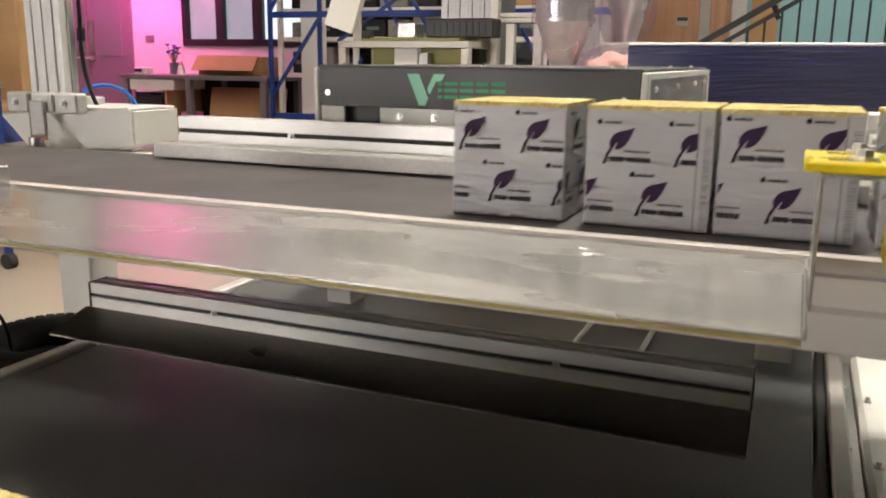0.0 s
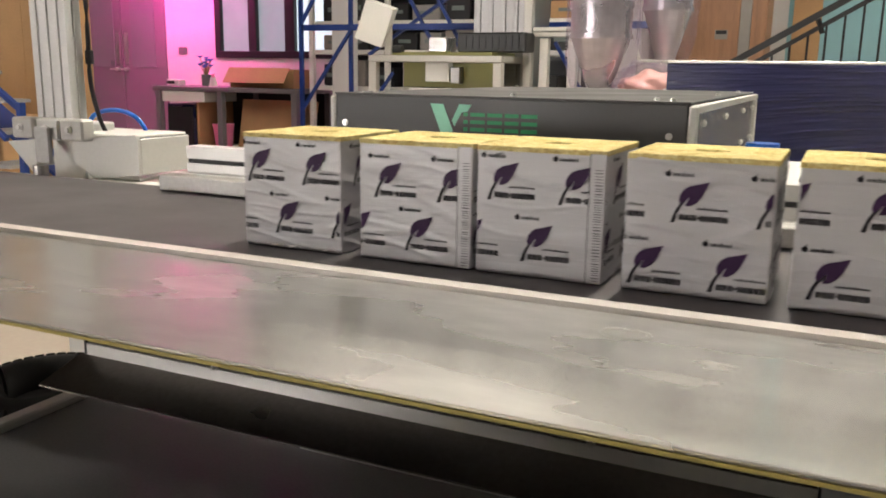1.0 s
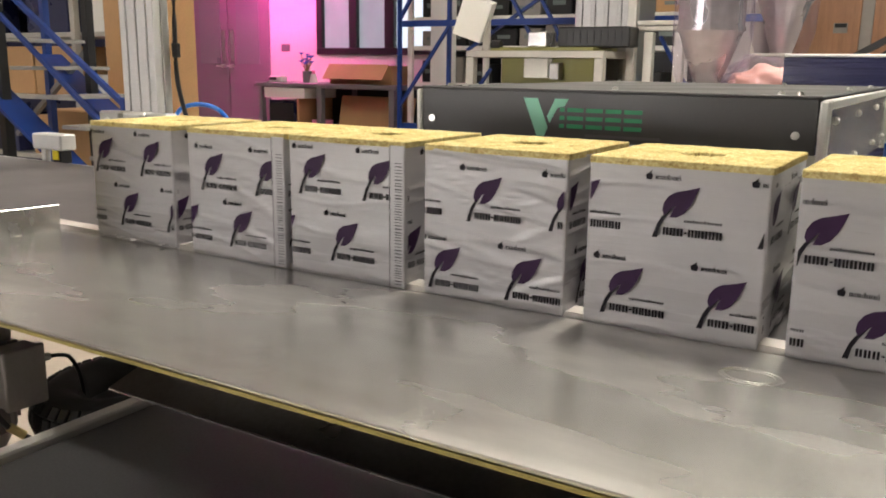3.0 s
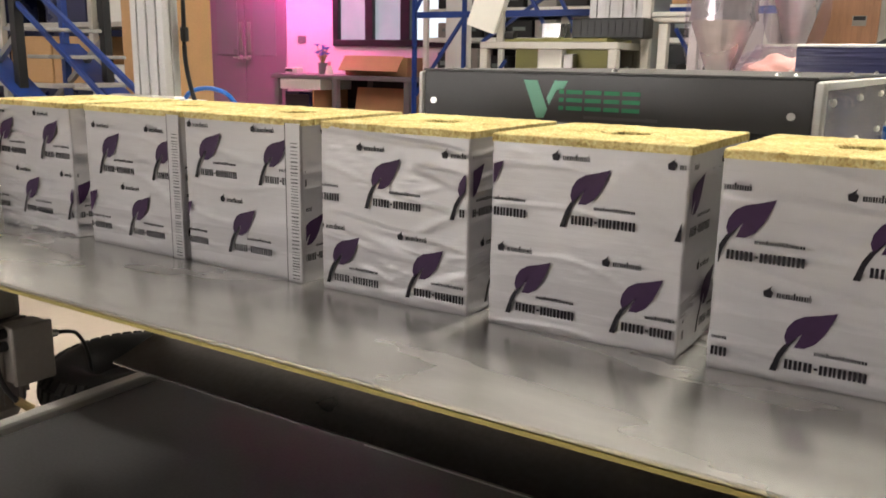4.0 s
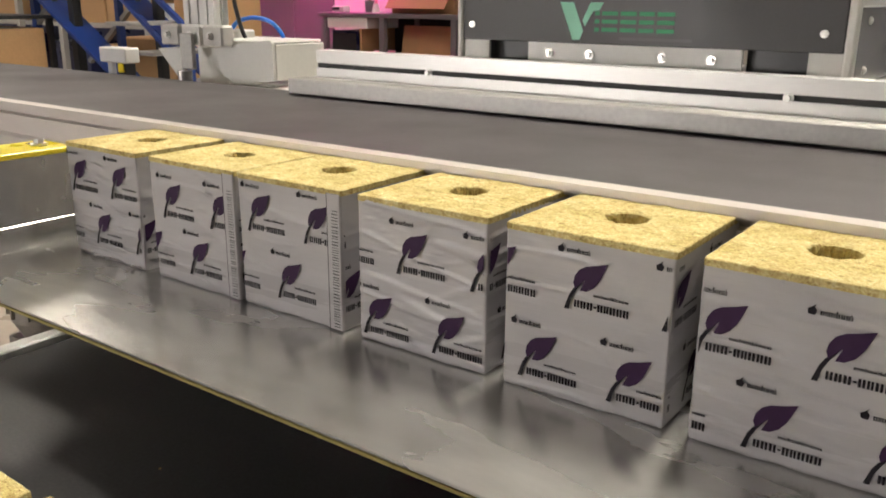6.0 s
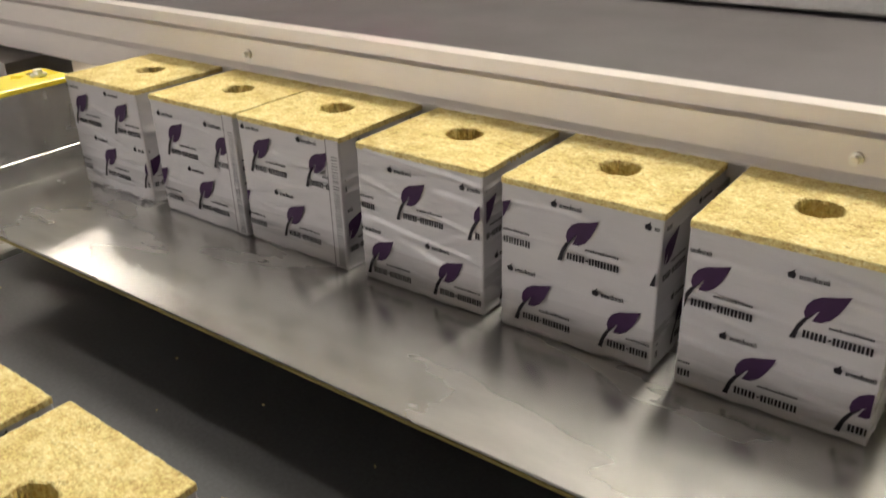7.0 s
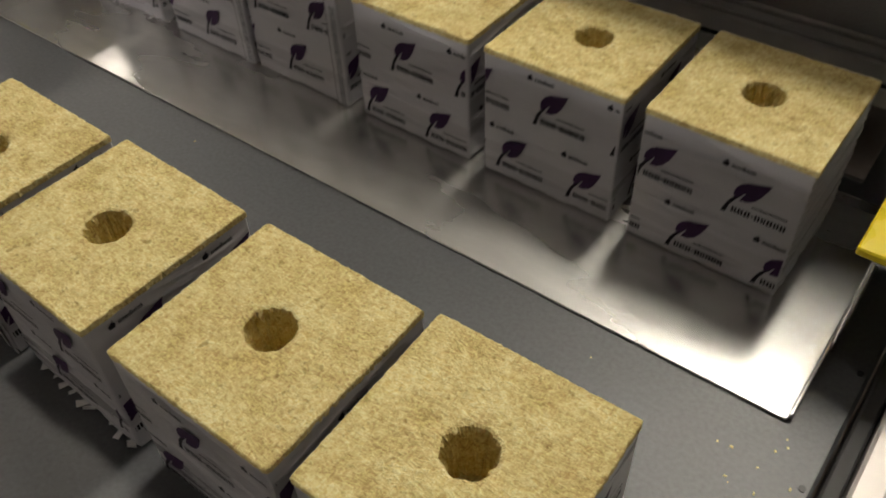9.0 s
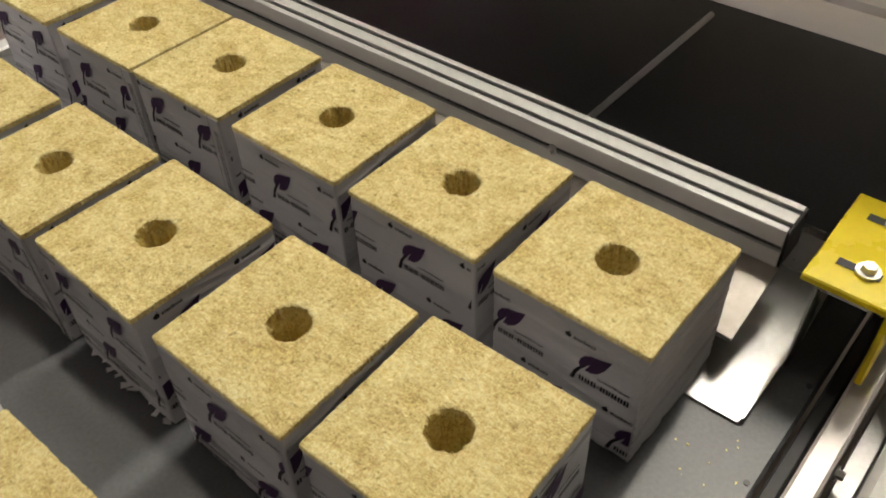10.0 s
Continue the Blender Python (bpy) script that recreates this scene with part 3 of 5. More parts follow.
def drive_box():
    c = thing("drive_housing", "charcoal machine housing with a green emblem and clear side", "machine housing")
    y0, y1, x0, x1 = 0.52, 1.47, -0.527, 0.105
    fx = lambda x: x0 + (x + 0.567) * (x1 - x0) / 0.667
    part("front_cover", box(x0, x1, y0, y0 + 0.004, 0.957, 1.033, 0.0015), M_CHARCOAL, c, "charcoal painted front cover")
    part("top_cover", box(x0 - 0.003, x1 + 0.003, y0, y1, 1.033, 1.0365, 0.001), M_CHARCOAL, c, "charcoal painted top cover")
    part("side_post", box(x1 + 0.001, x1 + 0.014, y0 - 0.002, y0 + 0.02, 0.90, 1.031, 0.003), M_WHITE, c)
    part("side_post", box(x0 - 0.012, x0 - 0.001, y0 - 0.002, y0 + 0.02, 0.90, 1.031, 0.003), M_WHITE, c)
    part("clear_side", box(x1 + 0.004, x1 + 0.009, y0 + 0.022, y1, 0.91, 1.03), M_ACRYLIC, c, "clear acrylic side panel")
    part("side_rail", box(x1 + 0.001, x1 + 0.014, y0 + 0.0205, y1, 1.0185, 1.031, 0.002), M_WHITE, c)
    part("side_post", box(x1 + 0.001, x1 + 0.014, y1 - 0.016, y1 - 0.0005, 0.90, 1.018, 0.002), M_WHITE, c)
    for y in (0.62, 0.9, 1.2, 1.4):
        for z in (0.93, 1.0):
            bolt(c, (x1 + 0.0092, y, z), (1, 0, 0), r=0.004, tall=0.005)
    part("far_side", box(x0 - 0.009, x0 - 0.004, y0 + 0.022, y1, 0.91, 1.03), M_CHARCOAL, c)
    part("back_cover", box(x0, x1, y1 - 0.004, y1, 0.905, 1.03), M_CHARCOAL, c)
    # white panel with two openings
    bm = box(x0, fx(-0.512), y0 + 0.006, y0 + 0.012, 0.90, 0.957)
    box(fx(-0.428), fx(-0.045), y0 + 0.006, y0 + 0.012, 0.90, 0.957, bm=bm)
    box(fx(0.052), x1, y0 + 0.006, y0 + 0.012, 0.90, 0.957, bm=bm)
    part("lower_panel", bm, M_WHITE, c, "white lower panel")
    # black sheets behind the openings stand in for the shade inside
    for xa in (-0.512, -0.045):
        part("opening", box(fx(xa), fx(xa) + 0.09, y0 + 0.03, y0 + 0.034, 0.90, 0.957), M_BLACK, c, "black sheet for the dark interior")
    part("base_plate", box(x0 - 0.05, x1 + 0.35, y0 + 0.02, y1, 0.855, 0.868, 0.004), M_WHITE, c)
    for x in (-0.383, -0.305, -0.174, -0.092):
        bolt(c, (fx(x), y0 + 0.005, 0.94), r=0.005)
    for x in (-0.545, 0.072):
        bolt(c, (fx(x), y0 - 0.001, 0.983), r=0.0038, tall=0.005)
    for x, y in ((-0.49, 0.55), (-0.46, 0.55), (-0.2, 0.57), (0.05, 0.55), (0.075, 0.55), (0.09, 0.95), (0.09, 1.3), (-0.1, 1.4), (-0.5, 1.4)):
        bolt(c, (x, y, 1.037), (0, 0, 1), r=0.0032, tall=0.0045)
    # emblem: a two-stroke angular mark and plain bars
    part("emblem", poly_prism([(fx(a), b) for a, b in [(-0.363, 1.022), (-0.337, 1.022), (-0.317, 0.977), (-0.323, 0.963), (-0.337, 0.963)]], y0 - 0.0002), M_MINT, c, "mint green angular emblem")
    part("emblem", poly_prism([(fx(a), b) for a, b in [(-0.305, 1.022), (-0.281, 1.022), (-0.288, 1.010), (-0.300, 1.008), (-0.314, 0.984), (-0.319, 0.994)]], y0 - 0.0002), M_MINT, c)
    x = fx(-0.296)
    for w in (0.008, 0.027, 0.027, 0.025, 0.028):
        for zb in (0.977, 0.9895, 1.002):
            part("emblem_bar", box(x, x + w, y0 - 0.0008, y0 - 0.0002, zb, zb + 0.0062), M_GREEN, c, "dark green plain bar")
        x += w + 0.0045
    part("emblem_bar", box(fx(-0.25), fx(-0.125), y0 - 0.0008, y0 - 0.0002, 0.9645, 0.969), M_GREYPRINT, c, "faint grey bar")
    # legs of the frame below
    for lx in (x0 + 0.02, x1 + 0.25):
        for ly in (y0 + 0.06, y1 - 0.05):
            part("leg", box(lx - 0.03, lx + 0.03, ly - 0.03, ly + 0.03, 0, 0.854, 0.004), M_WHITE, c)
    # cylinder and fittings seen through the clear side
    part("cylinder", rod((0.02, 0.62, 0.965), (0.02, 1.45, 0.965), 0.022, seg=20), M_STEEL, c)
    # valve and pipework on the base
    part("valve", rod((0.2, 0.72, 0.868), (0.2, 0.72, 0.965), 0.028, seg=20), M_BLUEBIT, c, "blue plastic valve")
    part("valve_foot", box(0.16, 0.24, 0.68, 0.76, 0.8685, 0.88, 0.003), M_BLACK, c)
    part("valve_block", box(0.06, 0.3, 0.56, 0.66, 0.8685, 0.905, 0.004), M_WHITE, c)
    part("knob", box(0.265, 0.3, 0.66, 0.7, 0.8685, 0.92, 0.006), M_BLACK, c)
    return c


drive_box()


M_CLAMP = material("cast_clamp", (0.55, 0.54, 0.51), 0.35, 0.6, vary=0.1, scale=14)


def column(x, y):
    c = thing("lift_column", "pale aluminium lift column with clamp and white bracket", "column")
    w, d2 = 0.052, 0.02
    out = []
    for (px, py), (qx, qy) in (((-w, -d2), (w, -d2)), ((w, -d2), (w, d2)), ((w, d2), (-w, d2)), ((-w, d2), (-w, -d2))):
        p, q = Vector((px, py)), Vector((qx, qy))
        d = (q - p).normalized()
        inn = Vector((-d.y, d.x))
        out.append((x - 0.022 + p.x, y - 0.035 + p.y))
        for s in ((0.2, 0.5, 0.8) if abs(d.x) > 0.5 else (0.5,)):
            m_ = p + (q - p) * s
            for a, k in ((-0.003, 0), (-0.003, 0.004), (0.003, 0.004), (0.003, 0)):
                e = m_ + d * a + inn * k
                out.append((x - 0.022 + e.x, y - 0.035 + e.y))
    part("mast", extrude_xy(out, 0.955, 2.6), M_ALU, c)
    part("foot_mast", box(x - 0.05, x + 0.05, y - 0.045, y + 0.045, 0.0, 0.955, 0.004), M_WHITE, c)
    for dx in (-0.075, 0.0, 0.07):
        cl = part("clamp", box(x + dx - 0.03, x + dx + 0.036, y - 0.10, y - 0.066, 0.922, 0.967, 0.004), M_CLAMP, c)
        bolt(c, (x + dx, y - 0.101, 0.945), r=0.006)
    part("clamp", box(x - 0.024, x + 0.02, y - 0.112, y - 0.101, 0.872, 0.95, 0.003), M_BAR, c)
    part("pin", rod((x, y - 0.12, 0.83), (x, y - 0.12, 0.87), 0.016), M_STEEL_DARK, c)
    # sloping bracket cheeks
    bm = poly_prism([(x - 0.005, 0.917), (x + 0.222, 0.94), (x + 0.229, 0.933), (x + 0.229, 0.857), (x + 0.1, 0.843)], y - 0.066, 0.006)
    part("bracket_cheek", bm, M_WHITE, c, "white painted bracket cheek")
    bm = poly_prism([(x - 0.156, 0.91), (x - 0.07, 0.918), (x - 0.07, 0.843), (x - 0.082, 0.843)], y - 0.066, 0.006)
    part("bracket_cheek", bm, M_WHITE, c)
    part("bracket_top", box(x - 0.003, x + 0.222, y - 0.065, y + 0.08, 0.9325, 0.938, 0.002), M_WHITE, c)
    part("bracket_end", box(x + 0.224, x + 0.23, y - 0.065, y + 0.08, 0.857, 0.932, 0.002), M_WHITE, c)
    part("bracket_floor", box(x + 0.1, x + 0.223, y - 0.065, y + 0.08, 0.843, 0.85, 0.002), M_WHITE, c)
    part("beam", box(x + 0.1, x + 0.26, y - 0.1, y - 0.04, 0.815, 0.842, 0.004), M_WHITE, c)
    return c


column(-1.21, 0.555)
ob = thing("air_hose", "bright blue air hose curving beside the column", "hose")
part("hose", tube([(-1.22, 0.575, 0.94), (-1.2, 0.58, 0.97), (-1.16, 0.595, 0.981), (-1.115, 0.605, 0.972), (-1.085, 0.61, 0.945), (-1.075, 0.615, 0.9)], 0.005), M_HOSE, ob, smooth=True)
ob = thing("power_cable", "black cable hanging along the aluminium column", "cable")
part("cable", tube([(-1.172, 0.545, 2.2), (-1.17, 0.545, 1.6), (-1.166, 0.545, 1.2), (-1.168, 0.545, 1.05), (-1.155, 0.55, 0.97), (-1.14, 0.555, 0.93)], 0.005), M_BLACK, ob, smooth=True)
part("clip", box(-1.176, -1.16, 0.54, 0.553, 1.08, 1.11, 0.002), M_BLACK, ob)


def sensor():
    s = thing("belt_sensor", "small photo sensor on a steel bracket by the belt", "sensor", at=(-1.46, 0.44, 0.80))
    part("foot", box(-0.12, 0.12, -0.02, 0.05, 0.02, 0.03, 0.002), M_STEEL, s)
    part("post", box(-0.05, -0.03, 0.0, 0.012, 0.03, 0.1, 0.002), M_ALU, s)
    part("head", box(-0.065, 0.04, -0.01, 0.03, 0.075, 0.11, 0.003), M_ALU, s)
    part("yellow_tag", box(0.01, 0.03, -0.012, -0.009, 0.055, 0.075), M_YELLOW, s, "yellow sticker")
    part("eye", box(0.005, 0.035, -0.009, 0.02, 0.04, 0.074, 0.002), M_BLACK, s)


sensor()


def gear_motor():
    """Its own space: the lid of the terminal box looks to +x at x = 0, the box's foot at z = 0."""
    m = thing("gear_motor", "grey gear motor with terminal box beside the lower belt", "motor", at=(-1.0, 0.013, 0.503))
    part("terminal_box", box(-0.05, -0.013, 0.004, 0.07, 0.002, 0.102, 0.005, seg=2), M_GREYBOX, m)
    part("terminal_lid", box(-0.012, 0.0, 0.0, 0.074, 0.0, 0.104, 0.006, seg=3), M_GREYBOX, m)
    part("lid_seam", box(-0.0135, -0.0115, 0.003, 0.071, 0.003, 0.101), M_GROOVE, m)
    part("gearbox", box(-0.2, -0.055, -0.07, 0.052, 0.105, 0.235, 0.01, seg=2), M_GREYBOX, m)
    part("gearbox_flange", box(-0.19, -0.05, -0.055, 0.06, 0.092, 0.104, 0.003), M_STEEL_DARK, m)
    part("gearbox_cover", rod((-0.056, -0.01, 0.17), (-0.046, -0.01, 0.17), 0.042, seg=24), M_GREYBOX, m)
    part("gearbox_foot", box(-0.18, -0.055, -0.075, -0.001, -0.01, 0.091, 0.006), M_BLACKMETAL, m)
    part("motor_body", rod((-0.11, 0.0, 0.09), (-0.11, 0.0, -0.05), 0.068, seg=32), M_GREYBOX, m, smooth=False)
    part("motor_cap", rod((-0.11, 0.0, -0.05), (-0.11, 0.0, -0.085), 0.068, 0.05, seg=32), M_GREYBOX, m)
    for k in range(12):
        a = 2 * math.pi * k / 12
        part("cooling_fin", box(0.066, 0.074, -0.002, 0.002, -0.04, 0.085), M_GREYBOX, m).matrix_local = Matrix.Translation((-0.11, 0, 0)) @ Matrix.Rotation(a, 4, "Z")
    for z in (0.068, 0.09):
        part("cable_gland", rod((-0.028, 0.004, z), (-0.028, -0.012, z), 0.009, seg=14), M_BLACK, m)
    part("cable_gland", rod((-0.02, 0.07, 0.072), (-0.02, 0.092, 0.07), 0.007, seg=10), M_CHROME, m, "bright brass gland")
    part("cable", tube([(-0.02, 0.09, 0.07), (-0.02, 0.115, 0.066), (-0.03, 0.14, 0.05), (-0.05, 0.17, 0.0), (-0.08, 0.2, -0.1)], 0.0035), M_BLACK, m)
    part("cable", tube([(-0.028, -0.01, 0.068), (-0.02, -0.018, 0.04), (-0.012, -0.014, 0.005), (0.0, 0.005, -0.03), (0.01, 0.035, -0.055), (0.02, 0.06, -0.075)], 0.0045), M_BLACK, m)
    part("plug", rod((-0.002, 0.0, -0.022), (0.006, 0.02, -0.042), 0.0075, seg=10), M_BRASS, m, "brass cable coupling")
    part("mounting_arm", box(0.13, 0.2, -0.06, -0.03, -0.085, -0.06, 0.002), M_STEEL_DARK, m)
    part("mounting_arm", box(-0.16, 0.129, -0.06, -0.03, -0.118, -0.086, 0.002), M_STEEL_DARK, m)


M_BRASS = material("brass", (0.75, 0.62, 0.3), 0.3, 1.0)
gear_motor()


def tyre(at, r, wdt, tilt):
    t = thing("cart_wheel", "black pneumatic cart wheel with knobbly tread", "wheel", at=at)
    t.rotation_euler = Euler([radians(a) for a in tilt])
    bm = bmesh.new()
    n, m_ = 48, 16
    tr = wdt / 2
    rings = []
    for i in range(n):
        a = 2 * math.pi * i / n
        ring = []
        for k in range(m_):
            b = 2 * math.pi * k / m_
            rr = r - tr * 0.95 + tr * math.cos(b) * 0.95
            ring.append(bm.verts.new((rr * math.cos(a), rr * math.sin(a), tr * math.sin(b))))
        rings.append(ring)
    for i in range(n):
        for k in range(m_):
            bm.faces.new((rings[i][k], rings[(i + 1) % n][k], rings[(i + 1) % n][(k + 1) % m_], rings[i][(k + 1) % m_]))
    bmesh.ops.recalc_face_normals(bm, faces=bm.faces[:])
    part("tyre", bm, M_RUBBER, t, smooth=True)
    bm = bmesh.new()
    for i in range(40):
        for j, b in enumerate((-0.75, -0.25, 0.25, 0.75)):
            a = 2 * math.pi * (i + 0.5 * (j % 2)) / 40
            q = Matrix.Rotation(a, 4, "Z") @ Matrix.Translation((r - tr * 0.95 + tr * 0.95 * math.cos(b), 0, tr * math.sin(b))) @ Matrix.Rotation(-b, 4, "Y")
            k = box(-0.004, 0.005, -0.009, 0.009, -0.012, 0.012, 0.002)
            k.transform(q)
            merge(bm, k)
    part("tread", bm, M_RUBBER, t)
    part("rim", rod((0, 0, -tr * 0.5), (0, 0, 0.0), r - tr * 1.75, seg=32), M_BLACK, t)
    part("rim_edge", rod((0, 0, -tr * 0.7), (0, 0, -tr * 0.5), r - tr * 1.6, r - tr * 1.8, seg=32), M_BLACKMETAL, t)
    part("hub", rod((0, 0, -tr * 0.6), (0, 0, tr * 0.2), 0.02, seg=16), M_BLACKMETAL, t)


# ---- wool blocks ----
def clip_poly(poly, lo, hi):
    """Cuts a polygon of (u, v) corners to lo <= u <= hi."""
    for limit, sign in ((lo, 1), (hi, -1)):
        out = []
        for i, p in enumerate(poly):
            q = poly[(i + 1) % len(poly)]
            a, b = (p[0] - limit) * sign, (q[0] - limit) * sign
            if a >= 0:
                out.append(p)
            if (a > 0 and b < 0) or (a < 0 and b > 0):
                s = a / (a - b)
                out.append((limit, p[1] + (q[1] - p[1]) * s))
        poly = out
        if len(poly) < 3:
            return []
    return poly


def leaf_shapes(u, v):
    """A leaf with a pale notch and a stem; u, v is the foot of its stem, in parts of the face, v upwards."""
    leaf = [(0.055, 0.125), (0.043, 0.16), (0.05, 0.2), (0.075, 0.24), (0.115, 0.265), (0.17, 0.278), (0.24, 0.3), (0.222, 0.25), (0.198, 0.195), (0.165, 0.148),
            (0.125, 0.122), (0.085, 0.12), (0.112, 0.185), (0.06, 0.13)]
    stem = [(-0.005, 0.0), (0.024, 0.0), (0.036, 0.06), (0.062, 0.115), (0.098, 0.168), (0.075, 0.15), (0.045, 0.125), (0.022, 0.085)]
    return [(u + a, v + b) for a, b in leaf], [(u + a, v + b) for a, b in stem]


def bars(u, v, w, h, widths, tall=()):
    """A row of thin plain bars, two to a letter's room, in place of a word; a width below 0 leaves a short dash."""
    total = sum(abs(k) for k in widths)
    out = []
    for i, k in enumerate(widths):
        step = abs(k) * w / total
        if k < 0:
            out.append([(u + 0.1 * step, v + 0.38 * h), (u + 0.85 * step, v + 0.38 * h), (u + 0.85 * step, v + 0.62 * h), (u + 0.1 * step, v + 0.62 * h)])
        else:
            top = h * (1.45 if i in tall else 1.0)
            for a, b, t in ((0.06, 0.4, top), (0.54, 0.86, h)):
                out.append([(u + a * step, v), (u + b * step, v), (u + b * step, v + t), (u + a * step, v + t)])
        u += step
    return out


def print_face(block, phase, rows_v, place, wrap):
    """Leaf prints and text bars on one face; place maps (u, v) to a point just off the film."""
    for r, v in enumerate(rows_v):
        for k in range(-2, 3):
            u = wrap + phase + (0.28 if r else 0.0) + k * 0.56
            leaf, stem = leaf_shapes(u, v)
            words = bars(u + 0.052, v + 0.02, 0.325, 0.043, (1.1, 1.1, 1.15, -0.6, 1.1, 0.95, 1.15, 1.05, 1.1))
            words += bars(u + 0.165, v + 0.1, 0.205, 0.014, (1, 0.7, 1, 1, 1, 1, 0.6, 1, 0.6, 0.5, 1, 1, 1.4), (3, 6, 7, 8))
            words += bars(u - 0.005, v + 0.327, 0.14, 0.022, (1, 0.7, 1, 0.5, 1, 1, 1, 0.5), (4, 7))
            words += [[(u - 0.055, v + 0.325), (u - 0.025, v + 0.322), (u - 0.018, v + 0.348), (u - 0.03, v + 0.36), (u - 0.024, v + 0.378), (u - 0.04, v + 0.362), (u - 0.06, v + 0.35)]]
            for name, mat, label, polys in (("leaf_print", M_PLUM, "dark plum leaf print", [leaf]), ("text_print", M_INK, "dark stem and plain text bars", [stem] + words)):
                bm = bmesh.new()
                for poly in polys:
                    poly = clip_poly(poly, 0.02, 0.98)
                    if poly:
                        bm.faces.new([bm.verts.new(place(a, b)) for a, b in poly])
                if bm.faces:
                    ob = part(name, bm, mat, block)
                    tagged(ob, label=label, kind="stuff" if name == "text_print" else "")
                else:
                    bm.free()


def film_mesh(seed, tall, creased=1.0, pleated=False):
    """The plastic sleeve: an open square tube with soft corners and wrinkles, gathered at the foot."""
    rnd = random.Random(seed)
    off = Vector((rnd.uniform(-9, 9), rnd.uniform(-9, 9), rnd.uniform(-9, 9)))
    bm = bmesh.new()
    levels, rad, half = 84, 0.002, BLOCK_W / 2
    stops = [0.0, 0.004, 0.02] + [0.02 + 0.96 * k / 26 for k in range(1, 26)] + [0.98, 0.996, 1.0]
    base = []
    for q in range(4):
        c, s = math.cos(q * math.pi / 2), math.sin(q * math.pi / 2)
        for f in stops:
            a = -half + rad + (2 * half - 2 * rad) * f
            base.append((Vector((a * c + half * s, a * s - half * c, 0)), Vector((s, -c, 0))))
    rings = []
    for j in range(levels):
        z = tall * j / (levels - 1)
        ring = []
        for p, nrm in base:
            q = Vector((p.x, p.y, z))
            slope = z + 0.16 * q.x - 0.1 * q.y + 0.03 * noise.noise(Vector((q.x * 8, q.y * 8, 7)) + off)
            along = abs(q.x) if abs(nrm.y) > 0.5 else abs(q.y)
            calm = min(1.0, max(0.0, (half - along) / 0.012)) * min(1.0, max(0.0, (tall - z) / 0.012))
            w = noise.noise(Vector((q.x * 3, q.y * 3, slope * 26)) + off) * 0.0005
            ridge = 1 - abs(noise.noise(Vector((q.x * 2.6, q.y * 2.6, slope * 42)) + off * 2))
            w += creased * 0.0016 * max(0.0, ridge - 0.9) / 0.1
            ridge = 1 - abs(noise.noise(Vector((q.x * 9, q.y * 9, (z - 0.5 * along) * 60)) + off * 3))
            w += creased * 0.0008 * max(0.0, ridge - 0.93) / 0.07
            foot = max(0.0, 1 - z / 0.022)
            w += foot * 0.0018 * noise.noise(Vector((q.x * 60, q.y * 60, z * 30)) + off)
            w = w * calm - 0.0007
            if pleated and nrm.x > 0.5:
                w -= 0.0042 * (0.5 + 0.5 * math.sin(z * 600 + 4 * noise.noise(Vector((q.y * 7, z * 10, 3)) + off))) * min(1.0, (half - along) / 0.006 + 0.2)
            ring.append(bm.verts.new(q + nrm * min(w, 0.0009) - nrm * 0.0012 * max(0.0, 1 - z / 0.003)))
        rings.append(ring)
    m_ = len(base)
    for ra, rb in zip(rings, rings[1:]):
        for k in range(m_):
            bm.faces.new((ra[k], ra[(k + 1) % m_], rb[(k + 1) % m_], rb[k]))
    bm.faces.new(rings[0][::-1])
    return bm


